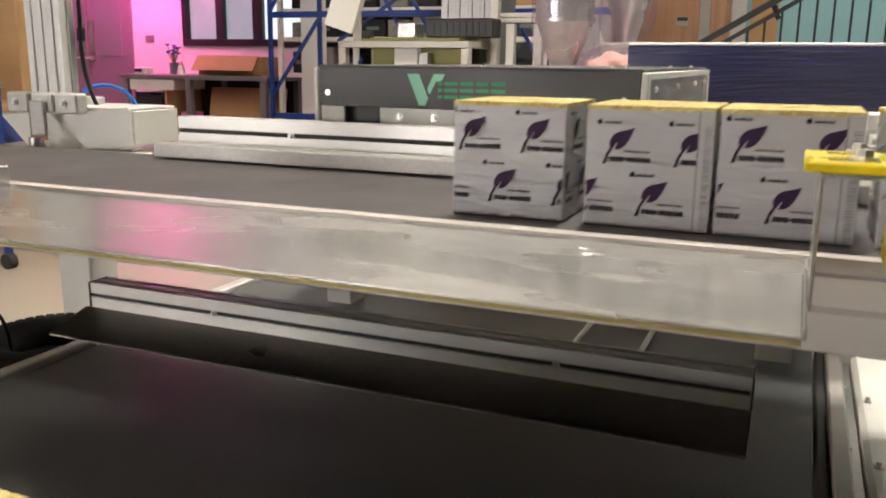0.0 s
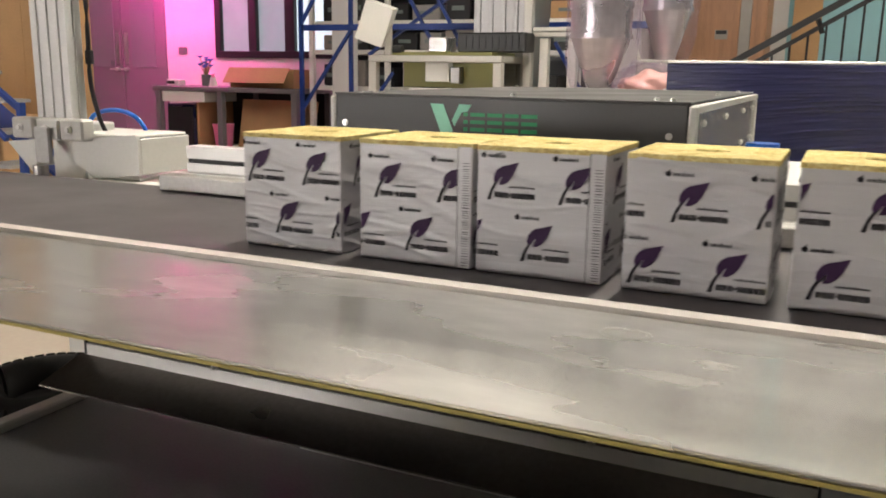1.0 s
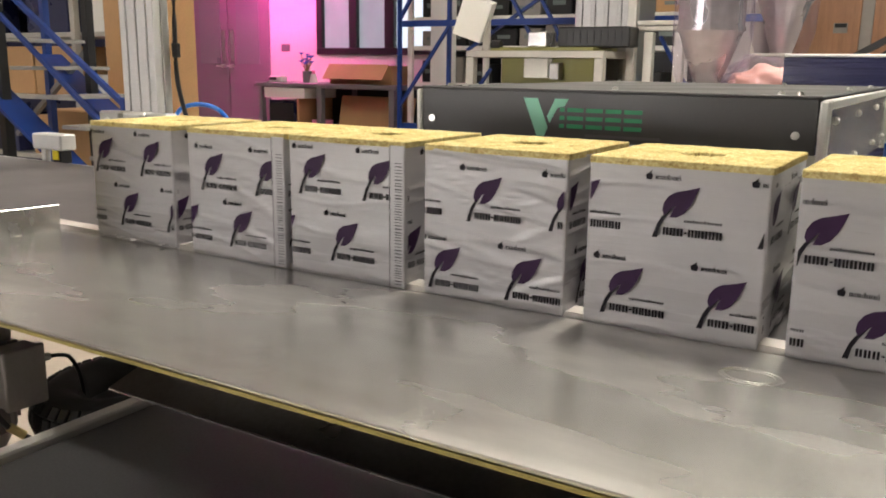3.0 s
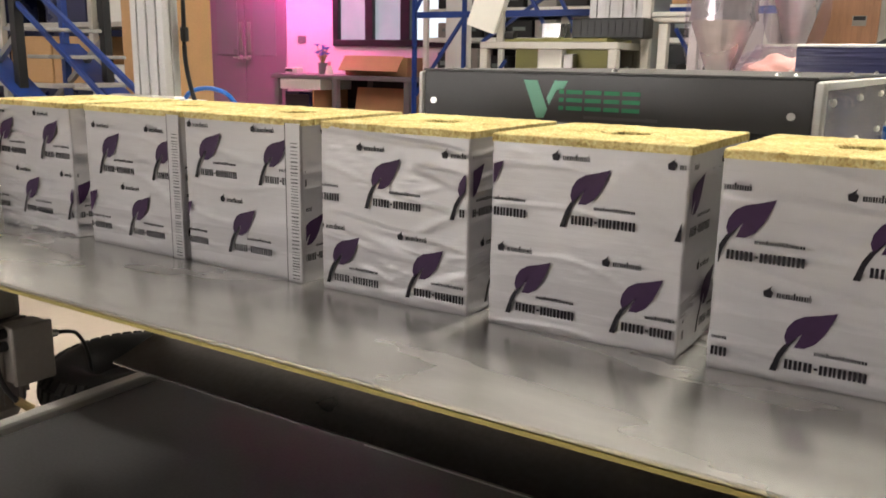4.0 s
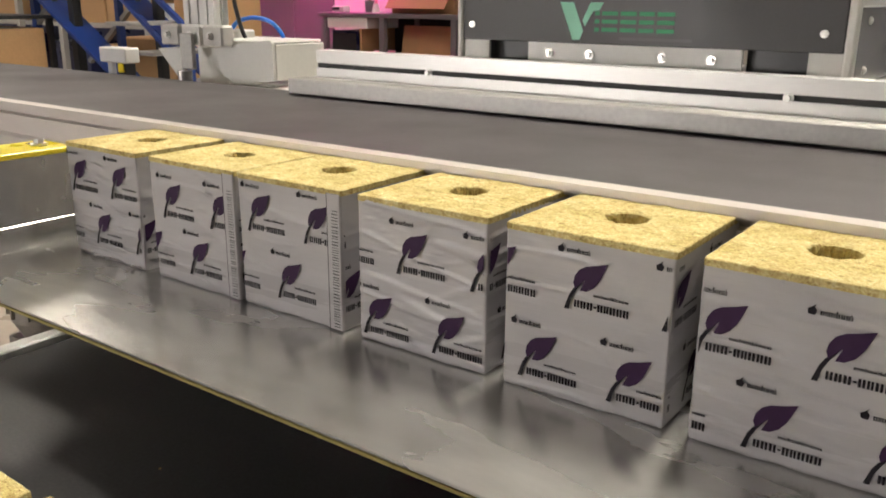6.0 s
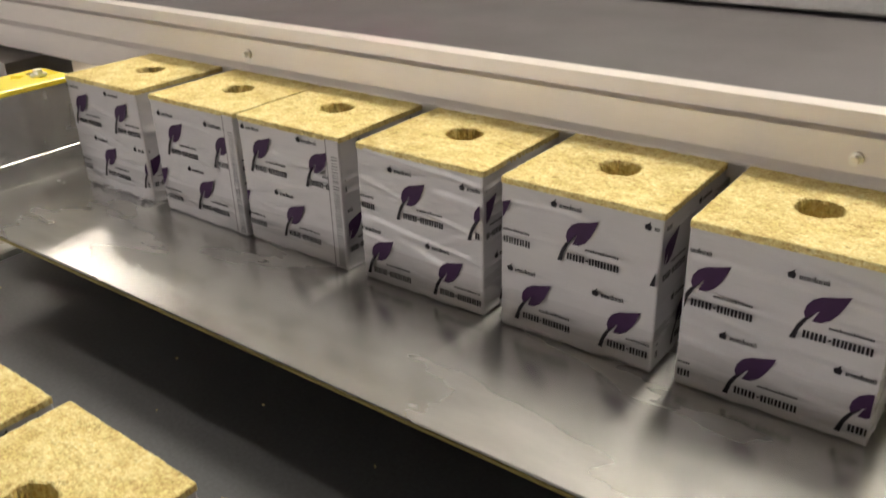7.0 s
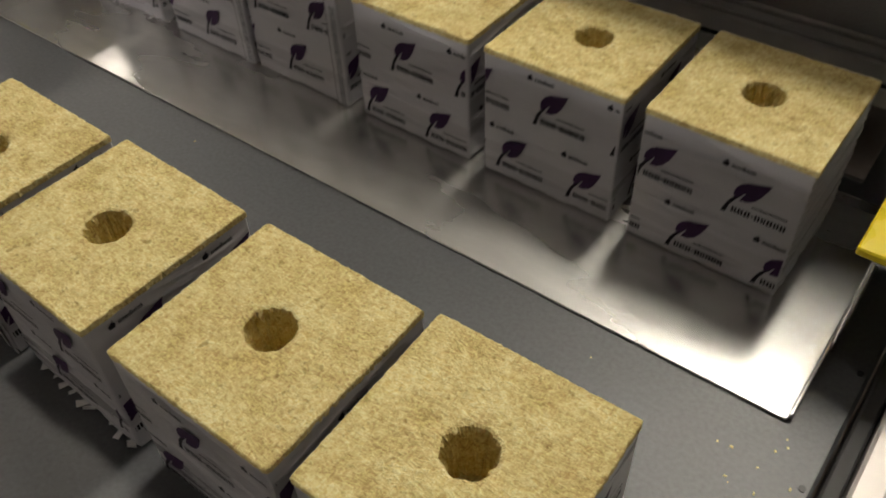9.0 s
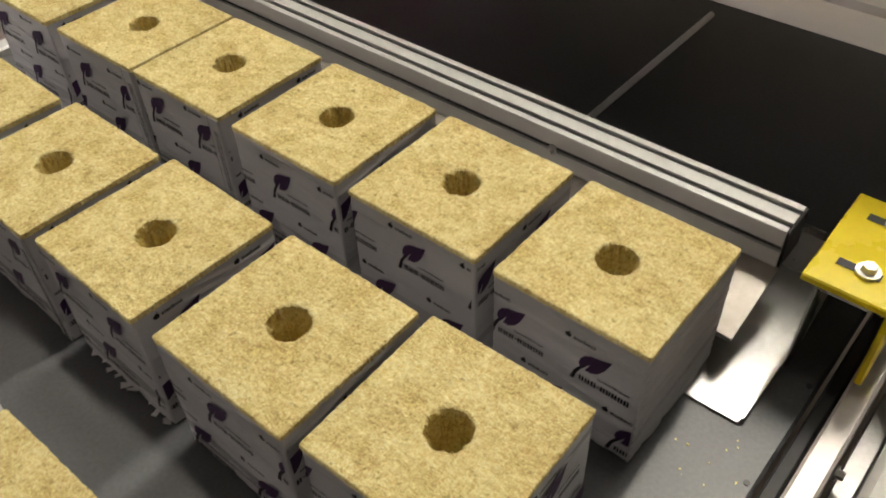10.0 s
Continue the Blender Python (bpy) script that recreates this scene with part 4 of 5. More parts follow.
def wool_mesh(seed):
    """The wool itself: a rough top with a round planting hole, just proud of the sleeve."""
    rnd = random.Random(seed)
    off = Vector((rnd.uniform(-9, 9), rnd.uniform(-9, 9), 0))
    bm = bmesh.new()
    n, half = 240, BLOCK_W / 2 + 0.0001
    hx, hy, hr = rnd.uniform(-0.003, 0.003), rnd.uniform(-0.003, 0.003), 0.0185

    def rough(p, amp):
        return amp * (0.7 * noise.noise(Vector((p[0] * 260, p[1] * 260, 0)) + off) + 1.1 * noise.noise(Vector((p[0] * 85, p[1] * 85, 5)) + off))

    rings = []
    for s in [0.0, 0.03] + [0.07 + 0.9 * k / 24 for k in range(25)] + [0.988, 1.0]:
        ring = []
        for i in range(n):
            a = 2 * math.pi * i / n
            c, d = math.cos(a), math.sin(a)
            sq = half / max(abs(c), abs(d))
            corner = min(sq, half * 1.404)
            jag = 0.0008 * noise.noise(Vector((c * 26, d * 26, 2)) + off) + 0.0007 * noise.noise(Vector((c * 70, d * 70, 3)) + off)
            rim = hr * (1 + 0.07 * noise.noise(Vector((c * 3, d * 3, 8)) + off) + 0.05 * noise.noise(Vector((c * 14, d * 14, 8)) + off))
            x0, y0 = hx + rim * c, hy + rim * d
            x1, y1 = (corner + jag) * c, (corner + jag) * d
            x, y = x0 + (x1 - x0) * s, y0 + (y1 - y0) * s
            z = BLOCK_H + rough((x, y), 0.0008 if s < 0.95 else 0.0004) - (0.0008 if s == 1.0 else 0.0) - (0.001 if s == 0 else 0)
            ring.append(bm.verts.new((x, y, z)))
        rings.append(ring)
    wall = []
    for depth, k in ((0.004, 0.96), (0.009, 0.93), (0.015, 0.9), (0.022, 0.87), (0.03, 0.84), (0.039, 0.8), (0.048, 0.72)):
        ring = []
        for i in range(n):
            v0 = rings[0][i].co
            jit = 1 + 0.16 * noise.noise(Vector((v0.x * 210, v0.y * 210, depth * 110)) + off) + 0.1 * noise.noise(Vector((v0.x * 600, v0.y * 600, depth * 300)) + off)
            ring.append(bm.verts.new((hx + (v0.x - hx) * k * jit, hy + (v0.y - hy) * k * jit, BLOCK_H - depth)))
        wall.append(ring)
    skirt = [bm.verts.new((w.co.x, w.co.y, BLOCK_H - 0.006)) for w in rings[-1]]
    loops = wall[::-1] + rings + [skirt]
    for ra, rb in zip(loops, loops[1:]):
        for i in range(n):
            bm.faces.new((ra[i], ra[(i + 1) % n], rb[(i + 1) % n], rb[i]))
    cap = bm.verts.new((hx, hy, BLOCK_H - 0.05))
    for i in range(n):
        bm.faces.new((cap, wall[-1][(i + 1) % n], wall[-1][i]))
    bmesh.ops.recalc_face_normals(bm, faces=bm.faces[:])
    return bm


def wool_block(phase, rows_v, seed, torn=False, creased=1.0, strip=False, pleated=False, group="wrapped wool blocks"):
    """A wrapped block; its own space has the foot's centre at 0."""
    b = thing("wool_block", "cube of yellow mineral wool in printed white film", "wool block", group)
    part("wool", wool_mesh(seed), M_WOOL, b, "yellow mineral wool with a planting hole", smooth=False)
    part("film", film_mesh(seed, BLOCK_H - 0.001, creased, pleated), M_FILM, b, "wrinkled white plastic sleeve", smooth=True)
    h, t = BLOCK_W / 2, 0.0011
    front = lambda u, v: (-h + u * BLOCK_W, -h - t, v * BLOCK_H)
    side = lambda u, v: (h + t, -h + u * BLOCK_W, v * BLOCK_H)
    for place, wrap in ((front, 0.0), (side, -1.0 % 0.56))[:1 if pleated else 2]:
        print_face(b, phase, rows_v, place, wrap)
    if strip:
        part("seam", box(h * 0.77, h * 0.995, -h - 0.0016, -h - 0.0004, 0.001, BLOCK_H - 0.004, 0.0004), M_FILM, b, "overlapping film seam")
        bm = box(h * 0.755, h * 0.77, -h - 0.0012, -h, 0.001, BLOCK_H - 0.004)
        rnd = random.Random(seed)
        z = 0.004
        while z < BLOCK_H - 0.02:
            k = rnd.uniform(0.0006, 0.0014)
            box(h * 0.85, h * 0.96, -h - 0.002, -h - 0.0015, z, z + k, bm=bm)
            z += k + rnd.uniform(0.0012, 0.0026)
        part("seam_print", bm, M_GREYPRINT, b, "dark plain stripes")
    if torn:
        rnd = random.Random(5)
        for i in range(9):
            x = -h + 0.012 + i * 0.0155 + rnd.uniform(-0.005, 0.005)
            w, d = rnd.uniform(0.004, 0.012), rnd.uniform(0.003, 0.009)
            k = box(0, w, -d, 0.002, 0.0, 0.0007)
            for v_ in k.verts:
                v_.co.z += 0.0035 * noise.noise(Vector((v_.co.x * 300 + i, v_.co.y * 200, 1))) + 0.002
            k.transform(Matrix.Translation((x, -h, 0.0006)) @ Matrix.Rotation(rnd.uniform(-0.9, 0.9), 4, "Z") @ Matrix.Rotation(rnd.uniform(-0.45, 0.1), 4, "X"))
            part("film_flap", k, M_FLAP, b, "torn silvery film flap")
    return b


LINE_X = (-0.669, -0.494, -0.339, -0.168, 0.0, 0.169)
LINE = [
    wool_block(0.06, (0.57, 0.13), 11, torn=True),
    wool_block(0.15, (0.52, 0.10), 12, strip=True, creased=0.6),
    wool_block(0.10, (0.58, 0.12), 13, strip=True, creased=0.5),
    wool_block(0.33, (0.525, 0.05), 14, creased=1.8),
    wool_block(0.395, (0.565, 0.078), 15, creased=0.5),
    wool_block(0.0, (0.50, 0.05), 16, creased=1.3, pleated=True),
]
for ob, x in zip(LINE, LINE_X):
    ob.location = (x + BLOCK_W / 2, ROW_Y + BLOCK_W / 2, Z_TOP + 0.001)

# the rows that already stand on the lower belt
for x, y, src, turn in ((-0.428, -0.582, 0, -2.0), (-0.257, -0.578, 2, -1.0), (-0.092, -0.576, 0, -1.5), (0.083, -0.577, 3, 0.0), (0.245, -0.570, 4, 1.5)):
    copy_thing(LINE[src], pose(x, y, Z_LOW + 0.002, 0, 0, turn))
# the left three are out of view, added to block low front light
for x, src in ((-0.71, 2), (-0.535, 3), (-0.36, 1), (-0.185, 4), (-0.02, 1), (0.15, 2)):
    copy_thing(LINE[src], pose(x + BLOCK_W / 2, -0.835, Z_LOW + 0.001, 0, 0, 0.5))


# ---- beside the machine ----
cr = thing("plastic_crate", "dark plastic crate standing on the concrete floor", "crate", at=(-1.01, 0.23, 0))
for z0 in (0.0, 0.1, 0.2, 0.3):
    part("crate_wall", box(-0.08, 0.08, -0.08, 0.08, z0, z0 + 0.085, 0.006), M_BLACK, cr)
part("crate_post", box(-0.075, 0.075, -0.075, 0.075, 0.084, 0.402, 0.004), M_BLACK, cr)
tyre((-1.01, 0.23, 0.452), 0.148, 0.096, (4, 0, 0))
ob = thing("frame_rail", "long pale aluminium machine frame with uprights", "machine frame")
part("rail", box(0.5, 1.9, 1.2, 1.24, 0.9, 0.94, 0.003), M_ALU, ob)
part("rail", box(0.5, 1.9, 1.0, 1.04, 0.86, 0.9, 0.003), M_ALU, ob)
for x in (0.52, 1.2, 1.88):
    part("upright", box(x - 0.02, x + 0.02, 1.245, 1.285, 0, 0.94, 0.003), M_ALU, ob)
    part("tie", box(x - 0.015, x + 0.015, 1.042, 1.198, 0.865, 0.895, 0.003), M_ALU, ob)

# ---- the background ----
def crumbs():
    rnd = random.Random(3)
    bm = bmesh.new()
    for i in range(34):
        x, y = rnd.uniform(-0.7, 0.41), rnd.uniform(-0.48, -0.28)
        if i % 3 == 0:
            x, y = rnd.uniform(0.33, 0.415), rnd.uniform(-0.5, -0.34)
        s = rnd.uniform(0.0005, 0.0014)
        k = box(-s, s, -s * 0.6, s * 0.6, 0, s * 0.8)
        k.transform(Matrix.Translation((x, y, Z_LOW)) @ Matrix.Rotation(rnd.uniform(0, 3), 4, "Z"))
        merge(bm, k)
    tagged(mesh_object("wool_crumbs", bm, M_WOOL), "tiny yellow wool crumbs scattered on the belt", "crumbs", kind="stuff")


crumbs()


def work_bench():
    b = thing("work_bench", "long workbench with lower shelf under magenta light", "bench", at=(-5.85, 7.0, 0))
    part("worktop", box(-1.0, 1.0, -0.37, 0.37, 0.81, 0.86, 0.006), M_DOOR, b)
    for x in (-0.93, -0.05, 0.93):
        for y in (-0.32, 0.32):
            part("leg", box(x - 0.035, x + 0.035, y - 0.035, y + 0.035, 0, 0.809, 0.004), M_DOOR, b)
    part("lower_shelf", box(-0.89, 0.89, -0.3, 0.3, 0.15, 0.18, 0.004), M_WHITE, b)
    part("drawer", box(-0.86, -0.25, -0.36, 0.2, 0.69, 0.805, 0.006), M_WHITE, b)
    part("back_panel", box(-0.89, 0.89, 0.301, 0.315, 0.1, 0.8), M_BLACKMETAL, b)
    part("side_panel", box(-0.42, -0.39, -0.3, 0.3, 0.181, 0.685, 0.003), M_CARD, b)


work_bench()
ob = thing("dark_cabinet", "dark drawer cabinet under the workbench", "cabinet", at=(-6.5, 6.95, 0.18))
part("body", box(-0.22, 0.18, -0.22, 0.25, 0, 0.48, 0.006), M_NAVY, ob)
part("front", box(-0.2, 0.16, -0.24, -0.222, 0.03, 0.45, 0.004), M_BLACK, ob)
ob = thing("waste_bin", "small pink translucent waste bin on the bench shelf", "bin", at=(-6.02, 6.85, 0.18))
part("tub", rod((0, 0, 0), (0, 0, 0.26), 0.09, 0.12, seg=24), M_PINKBIN, ob)
part("rim", rod((0, 0, 0.255), (0, 0, 0.27), 0.125, seg=24), M_PINKBIN, ob)
for dx, tilt in ((0.0, 12), (0.1, 15)):
    ob = thing("cardboard_sheet", "brown cardboard sheet leaning under the bench", "cardboard", "cardboard sheets", (-5.38 + dx, 6.82 + dx * 0.6, 0.181))
    ob.rotation_euler = (radians(-tilt), 0, 0)
    part("sheet", box(-0.42, 0.42, 0, 0.012, 0, 0.56, 0.002), M_CARD, ob)
ob = thing("cardboard_box", "open brown cardboard box with a folded flap", "box", at=(-5.42, 6.92, 0.861))
for x0, x1, y0, y1 in ((-0.42, 0.42, -0.15, -0.143), (-0.42, 0.42, 0.143, 0.15), (-0.42, -0.413, -0.142, 0.142), (0.413, 0.42, -0.142, 0.142)):
    part("side", box(x0, x1, y0, y1, 0, 0.2, 0.001), M_CARD, ob)
part("base", box(-0.41, 0.41, -0.14, 0.14, 0, 0.006), M_CARD, ob)
k = box(-0.42, 0.38, -0.006, 0, -0.2, 0)
k.transform(Matrix.Translation((0, -0.152, 0.21)) @ Matrix.Rotation(radians(-38), 4, "X"))
part("flap", k, M_CARD, ob, "folded-out pale flap")


def flowers():
    f = thing("flower_vase", "blue flowers in a small glass jar", "flowers", at=(-6.28, 6.9, 0.861))
    part("jar", rod((0, 0, 0), (0, 0, 0.13), 0.05, 0.055, seg=20), M_FROST, f)
    rnd = random.Random(8)
    for i in range(14):
        p = (rnd.uniform(-0.08, 0.08), rnd.uniform(-0.05, 0.05), rnd.uniform(0.2, 0.32))
        bm = rod((0, 0, 0.1), p, 0.004, seg=6)
        part("stem", bm, M_OLIVE, f)
        bm = bmesh.new()
        for k in range(5):
            a = k * 1.26 + i
            q = box(-0.012, 0.012, 0.0, 0.035, -0.002, 0.002, 0.0015)
            q.transform(Matrix.Translation(p) @ Matrix.Rotation(a, 4, "Z") @ Matrix.Rotation(0.5, 4, "X"))
            merge(bm, q)
        part("bloom", bm, M_BLUEBIT, f)


flowers()
ob = thing("small_box", "small white instrument box with a dark window", "instrument", at=(-6.68, 6.85, 0.861))
part("body", box(-0.09, 0.09, -0.06, 0.06, 0, 0.07, 0.008), M_WHITE, ob)
part("window", box(-0.08, 0.03, -0.064, -0.061, 0.02, 0.055), M_BLACK, ob)
ob = thing("spray_bottle", "white plastic bottle on the bench", "bottle", at=(-6.1, 6.8, 0.861))
part("body", rod((0, 0, 0), (0, 0, 0.1), 0.05, 0.03, seg=18), M_WHITE, ob)
part("cap", rod((0, 0, 0.1), (0, 0, 0.14), 0.018, seg=12), M_PINKBIN, ob)


def pallet_rack():
    """Blue rack frames with pale shelves and dark goods."""
    r = thing("storage_rack", "blue steel storage rack with crossed braces", "rack")
    for x, y in ((-4.02, 5.5), (-3.67, 5.75), (-2.1, 5.5), (-0.9, 5.5)):
        part("upright", bar((x, y, 0), (x, y, 3.2), 0.032, 0.032), M_BLUE, r)
    for z in (0.55, 1.42, 2.3):
        part("beam", bar((-4.0, 5.52, z), (-0.9, 5.52, z), 0.045, 0.05), M_BLUE, r)
        part("beam", bar((-4.0, 5.5, z), (-3.67, 5.75, z), 0.03, 0.03), M_BLUE, r)
    for a, b in (((-4.02, 5.5, 0.72), (-3.5, 5.5, 1.42)), ((-3.67, 5.75, 0.5), (-3.25, 5.75, 1.05)), ((-4.02, 5.5, 1.45), (-3.6, 5.5, 2.1)), ((-3.4, 5.6, 1.2), (-2.5, 5.6, 1.75)),
                 ((-3.2, 5.55, 2.0), (-2.75, 5.55, 1.25)), ((-2.95, 5.55, 2.0), (-2.5, 5.55, 1.25)), ((-2.6, 5.6, 1.3), (-1.9, 5.6, 0.8)), ((-1.75, 5.6, 1.3), (-1.45, 5.6, 0.8))):
        part("brace", bar(a, b, 0.026, 0.026), M_BLUE, r)
    return r


pallet_rack()


def goods_shelf():
    s = thing("goods_shelf", "pale steel shelving filled with dark boxes", "shelf", at=(-3.2, 6.9, 0))
    for z in (0.3, 0.86, 1.22, 1.5, 1.9, 2.3):
        part("shelf", box(-1.45, 1.3, -0.25, 0.25, z, z + 0.045, 0.004), M_WHITE, s)
    for x in (-1.48, -0.6, 0.4, 1.33):
        part("post", box(x - 0.025, x + 0.025, -0.27, -0.22, 0, 2.6, 0.004), M_WHITE, s)
    part("back_panel", box(-1.45, 1.3, 0.252, 0.27, 0.3, 2.5), M_BLACK, s)


goods_shelf()
rnd = random.Random(21)
for z in (0.906, 1.266, 1.546, 1.946):
    x = -4.58
    while x < -2.05:
        w, h_ = rnd.uniform(0.12, 0.32), rnd.uniform(0.12, 0.26 if z < 1.2 or z > 1.5 else 0.2)
        mat_ = rnd.choice((M_BLACK, M_BLACK, M_NAVY, M_GREYBOX, M_CARD, M_BLACKMETAL))
        ob = thing("storage_bin", "dark storage bin on the goods shelf", "storage bin", "bins on the goods shelf", (x + w / 2, 6.86, z))
        part("tub", box(-w / 2, w / 2, -0.15, 0.15, 0, h_, 0.01), mat_, ob)
        part("label_strip", box(-w / 4, w / 4, -0.153, -0.1505, h_ * 0.4, h_ * 0.6), M_FROST, ob)
        x += w + rnd.uniform(0.02, 0.12)
ob = thing("structural_post", "painted square building column", "column", at=(-4.07, 6.3, 0))
part("shaft", box(-0.09, 0.09, -0.09, 0.09, 0, HZ, 0.005), M_WALL, ob)
part("base", box(-0.13, 0.13, -0.13, 0.13, 0, 0.02, 0.003), M_STEEL_DARK, ob)


M_RIG = material("dull_profile", (0.46, 0.44, 0.4), 0.45, 0.3, vary=0.12, scale=6)


def test_rig():
    t = thing("test_rig", "aluminium profile rig with olive panels and white lamp head", "machine", at=(-2.24, 4.5, 0))
    for x in (-0.47, 0.47):
        for y in (-0.02, 0.5):
            part("post", box(x - 0.03, x + 0.03, y - 0.03, y + 0.03, 0, 1.13, 0.004), M_RIG, t)
    for y in (-0.02, 0.5):
        part("beam", box(-0.5, 0.5, y - 0.03, y + 0.03, 1.131, 1.175, 0.004), M_RIG, t)
    for x in (-0.47, 0.47):
        part("beam", box(x - 0.03, x + 0.03, 0.012, 0.468, 1.131, 1.175, 0.004), M_RIG, t)
    part("olive_panel", box(-0.3, 0.44, 0.1, 0.12, 0.96, 1.13, 0.004), M_OLIVE, t, "olive painted panel")
    part("deck", box(-0.42, 0.4, 0.03, 0.46, 1.176, 1.2, 0.004), M_OLIVE, t)
    part("slide_block", box(-0.09, 0.09, 0.02, 0.09, 1.0, 1.129, 0.006), M_WHITE, t)
    part("slide_block", box(0.1, 0.17, 0.02, 0.09, 0.99, 1.1, 0.006), M_STEEL_DARK, t)
    part("slide_base", box(-0.2, 0.25, -0.01, 0.09, 0.93, 0.955, 0.004), M_WHITE, t)
    part("lower_deck", box(-0.44, 0.44, 0.02, 0.48, 0.9, 0.925, 0.004), M_RIG, t)
    part("valve_bank", box(-0.08, 0.06, 0.05, 0.2, 1.201, 1.3, 0.006), M_STEEL, t)
    part("bearing", rod((-0.36, 0.05, 1.215), (-0.28, 0.05, 1.215), 0.03, seg=16), M_BLACK, t)
    part("lamp_arm", box(-0.4, -0.35, 0.0, 0.03, 1.176, 1.38, 0.004), M_RIG, t)
    k = box(-0.1, 0.1, -0.1, 0.1, -0.08, 0.19, 0.008, seg=2)
    k.transform(Matrix.Translation((-0.47, -0.02, 1.34)) @ Matrix.Rotation(radians(20), 4, "Y") @ Matrix.Rotation(radians(20), 4, "Z"))
    part("lamp_head", k, M_WHITE, t, "tilted white box head")


test_rig()
ob = thing("wrapped_parcel", "long parcel wrapped in black stretch film", "parcel", at=(-1.88, 4.72, 1.202))
bm = box(-0.26, 0.24, -0.09, 0.09, 0.0, 0.13, 0.02, seg=3)
part("parcel", bm, M_BLACK, ob)
for i in range(9):
    part("film_fold", box(-0.2 + i * 0.048, -0.19 + i * 0.048, -0.094, -0.0895, 0.015, 0.115), M_BLACKMETAL, ob)
ob = thing("grey_duct", "tall ribbed grey sheet metal cabinet", "cabinet", at=(-1.98, 5.0, 0))
part("body", box(-0.2, 0.26, 0.0, 0.35, 0, 2.6, 0.005), M_STEEL_DARK, ob)
for i in range(5):
    part("rib", box(-0.17 + i * 0.095, -0.14 + i * 0.095, -0.012, -0.001, 0.05, 2.55, 0.003), M_STEEL_DARK, ob)
ob = thing("profile_frame", "aluminium profile frame with cross beams", "machine frame", at=(-1.5, 4.85, 0))
for x, z1 in ((-0.2, 2.4), (-0.08, 1.3), (0.12, 1.3)):
    part("post", box(x - 0.03, x + 0.03, -0.03, 0.03, 0, z1, 0.004), M_RIG, ob)
for z in (1.31, 1.345):
    part("beam", box(-0.16, 0.2, -0.03, 0.03, z, z + 0.03, 0.004), M_RIG, ob)
part("green_clip", box(0.13, 0.19, -0.04, 0.0, 1.376, 1.39), M_GREEN, ob)


def hopper(x, y, r, z0):
    h = thing("steel_hopper", "steel hopper under clear plastic wrap", "hopper", "wrapped hoppers", (x, y, 0))
    bm = rod((0, 0, z0 + 0.22), (0, 0, z0 + 0.36), r, seg=28)
    part("drum", bm, M_STEEL, h)
    part("rim", rod((0, 0, z0 + 0.345), (0, 0, z0 + 0.375), r * 1.05, seg=28), M_STEEL, h)
    part("rim", rod((0, 0, z0 + 0.215), (0, 0, z0 + 0.235), r * 1.04, seg=28), M_STEEL, h)
    part("cone", rod((0, 0, z0), (0, 0, z0 + 0.219), r * 0.4, r * 0.98, seg=28), M_STEEL, h)
    part("lid", rod((0, 0, z0 + 0.376), (0, 0, z0 + 0.43), r * 1.02, r * 0.25, seg=28), M_STEEL, h)
    part("neck", rod((0, 0, z0 + 0.43), (0, 0, z0 + 0.9), r * 0.22, seg=16), M_STEEL, h)
    part("stand", box(-r, r, -r, r, 0, z0 - 0.001, 0.01), M_GREYBOX, h)
    bm = bmesh.new()
    n, levels = 36, 16
    rings = []
    for j in range(levels):
        f = j / (levels - 1)
        z = z0 + 0.002 + f * 0.75
        ring = []
        for i in range(n):
            a = 2 * math.pi * i / n
            fold = 0.5 * noise.noise(Vector((math.cos(a) * 2.5, math.sin(a) * 2.5, f * 1.6 + x * 7)))
            rr = r * (1.2 + 0.25 * fold + 0.1 * noise.noise(Vector((math.cos(a) * 9, math.sin(a) * 9, f * 5))))
            rr *= 1.0 if f < 0.6 else 1.0 - (f - 0.6) * 1.1
            if f < 0.12:
                rr *= 0.8 + f * 1.7
            ring.append(bm.verts.new((rr * math.cos(a), rr * math.sin(a), z)))
        rings.append(ring)
    for ra, rb in zip(rings, rings[1:]):
        for i in range(n):
            bm.faces.new((ra[i], ra[(i + 1) % n], rb[(i + 1) % n], rb[i]))
    part("plastic_wrap", bm, M_FILMCLEAR, h, "clear crumpled plastic wrap", smooth=True)


hopper(-0.70, 3.0, 0.135, 1.01)
hopper(-0.46, 3.25, 0.11, 1.14)


def plastic_bundle():
    b = thing("plastic_bundle", "crumpled clear plastic bundle over an orange bag", "bundle", at=(-0.45, 2.98, 0.965))
    bm = bmesh.new()
    bmesh.ops.create_icosphere(bm, subdivisions=4, radius=0.1)
    for w in bm.verts:
        k = 1 + 0.35 * noise.noise(w.co * 22)
        w.co = Vector((w.co.x * 1.5 * k, w.co.y * 0.9 * k, max(0.0, w.co.z * 0.75 * k + 0.045)))
    part("bag", bm, M_SALMON, b, "salmon coloured bag", smooth=True)
    bm = bmesh.new()
    bmesh.ops.create_icosphere(bm, subdivisions=4, radius=0.12)
    for w in bm.verts:
        k = 1 + 0.5 * noise.noise(w.co * 26 + Vector((3, 1, 0)))
        w.co = Vector((w.co.x * 1.5 * k, w.co.y * 0.95 * k, max(0.0, w.co.z * 0.8 * k + 0.06)))
    part("wrap", bm, M_FILMCLEAR, b, smooth=True)
    part("stand", box(-0.14, 0.14, -0.12, 0.12, -0.965, -0.001, 0.01), M_GREYBOX, b)


M_SALMON = material("salmon_plastic", (0.75, 0.42, 0.34), 0.35, vary=0.1)
plastic_bundle()


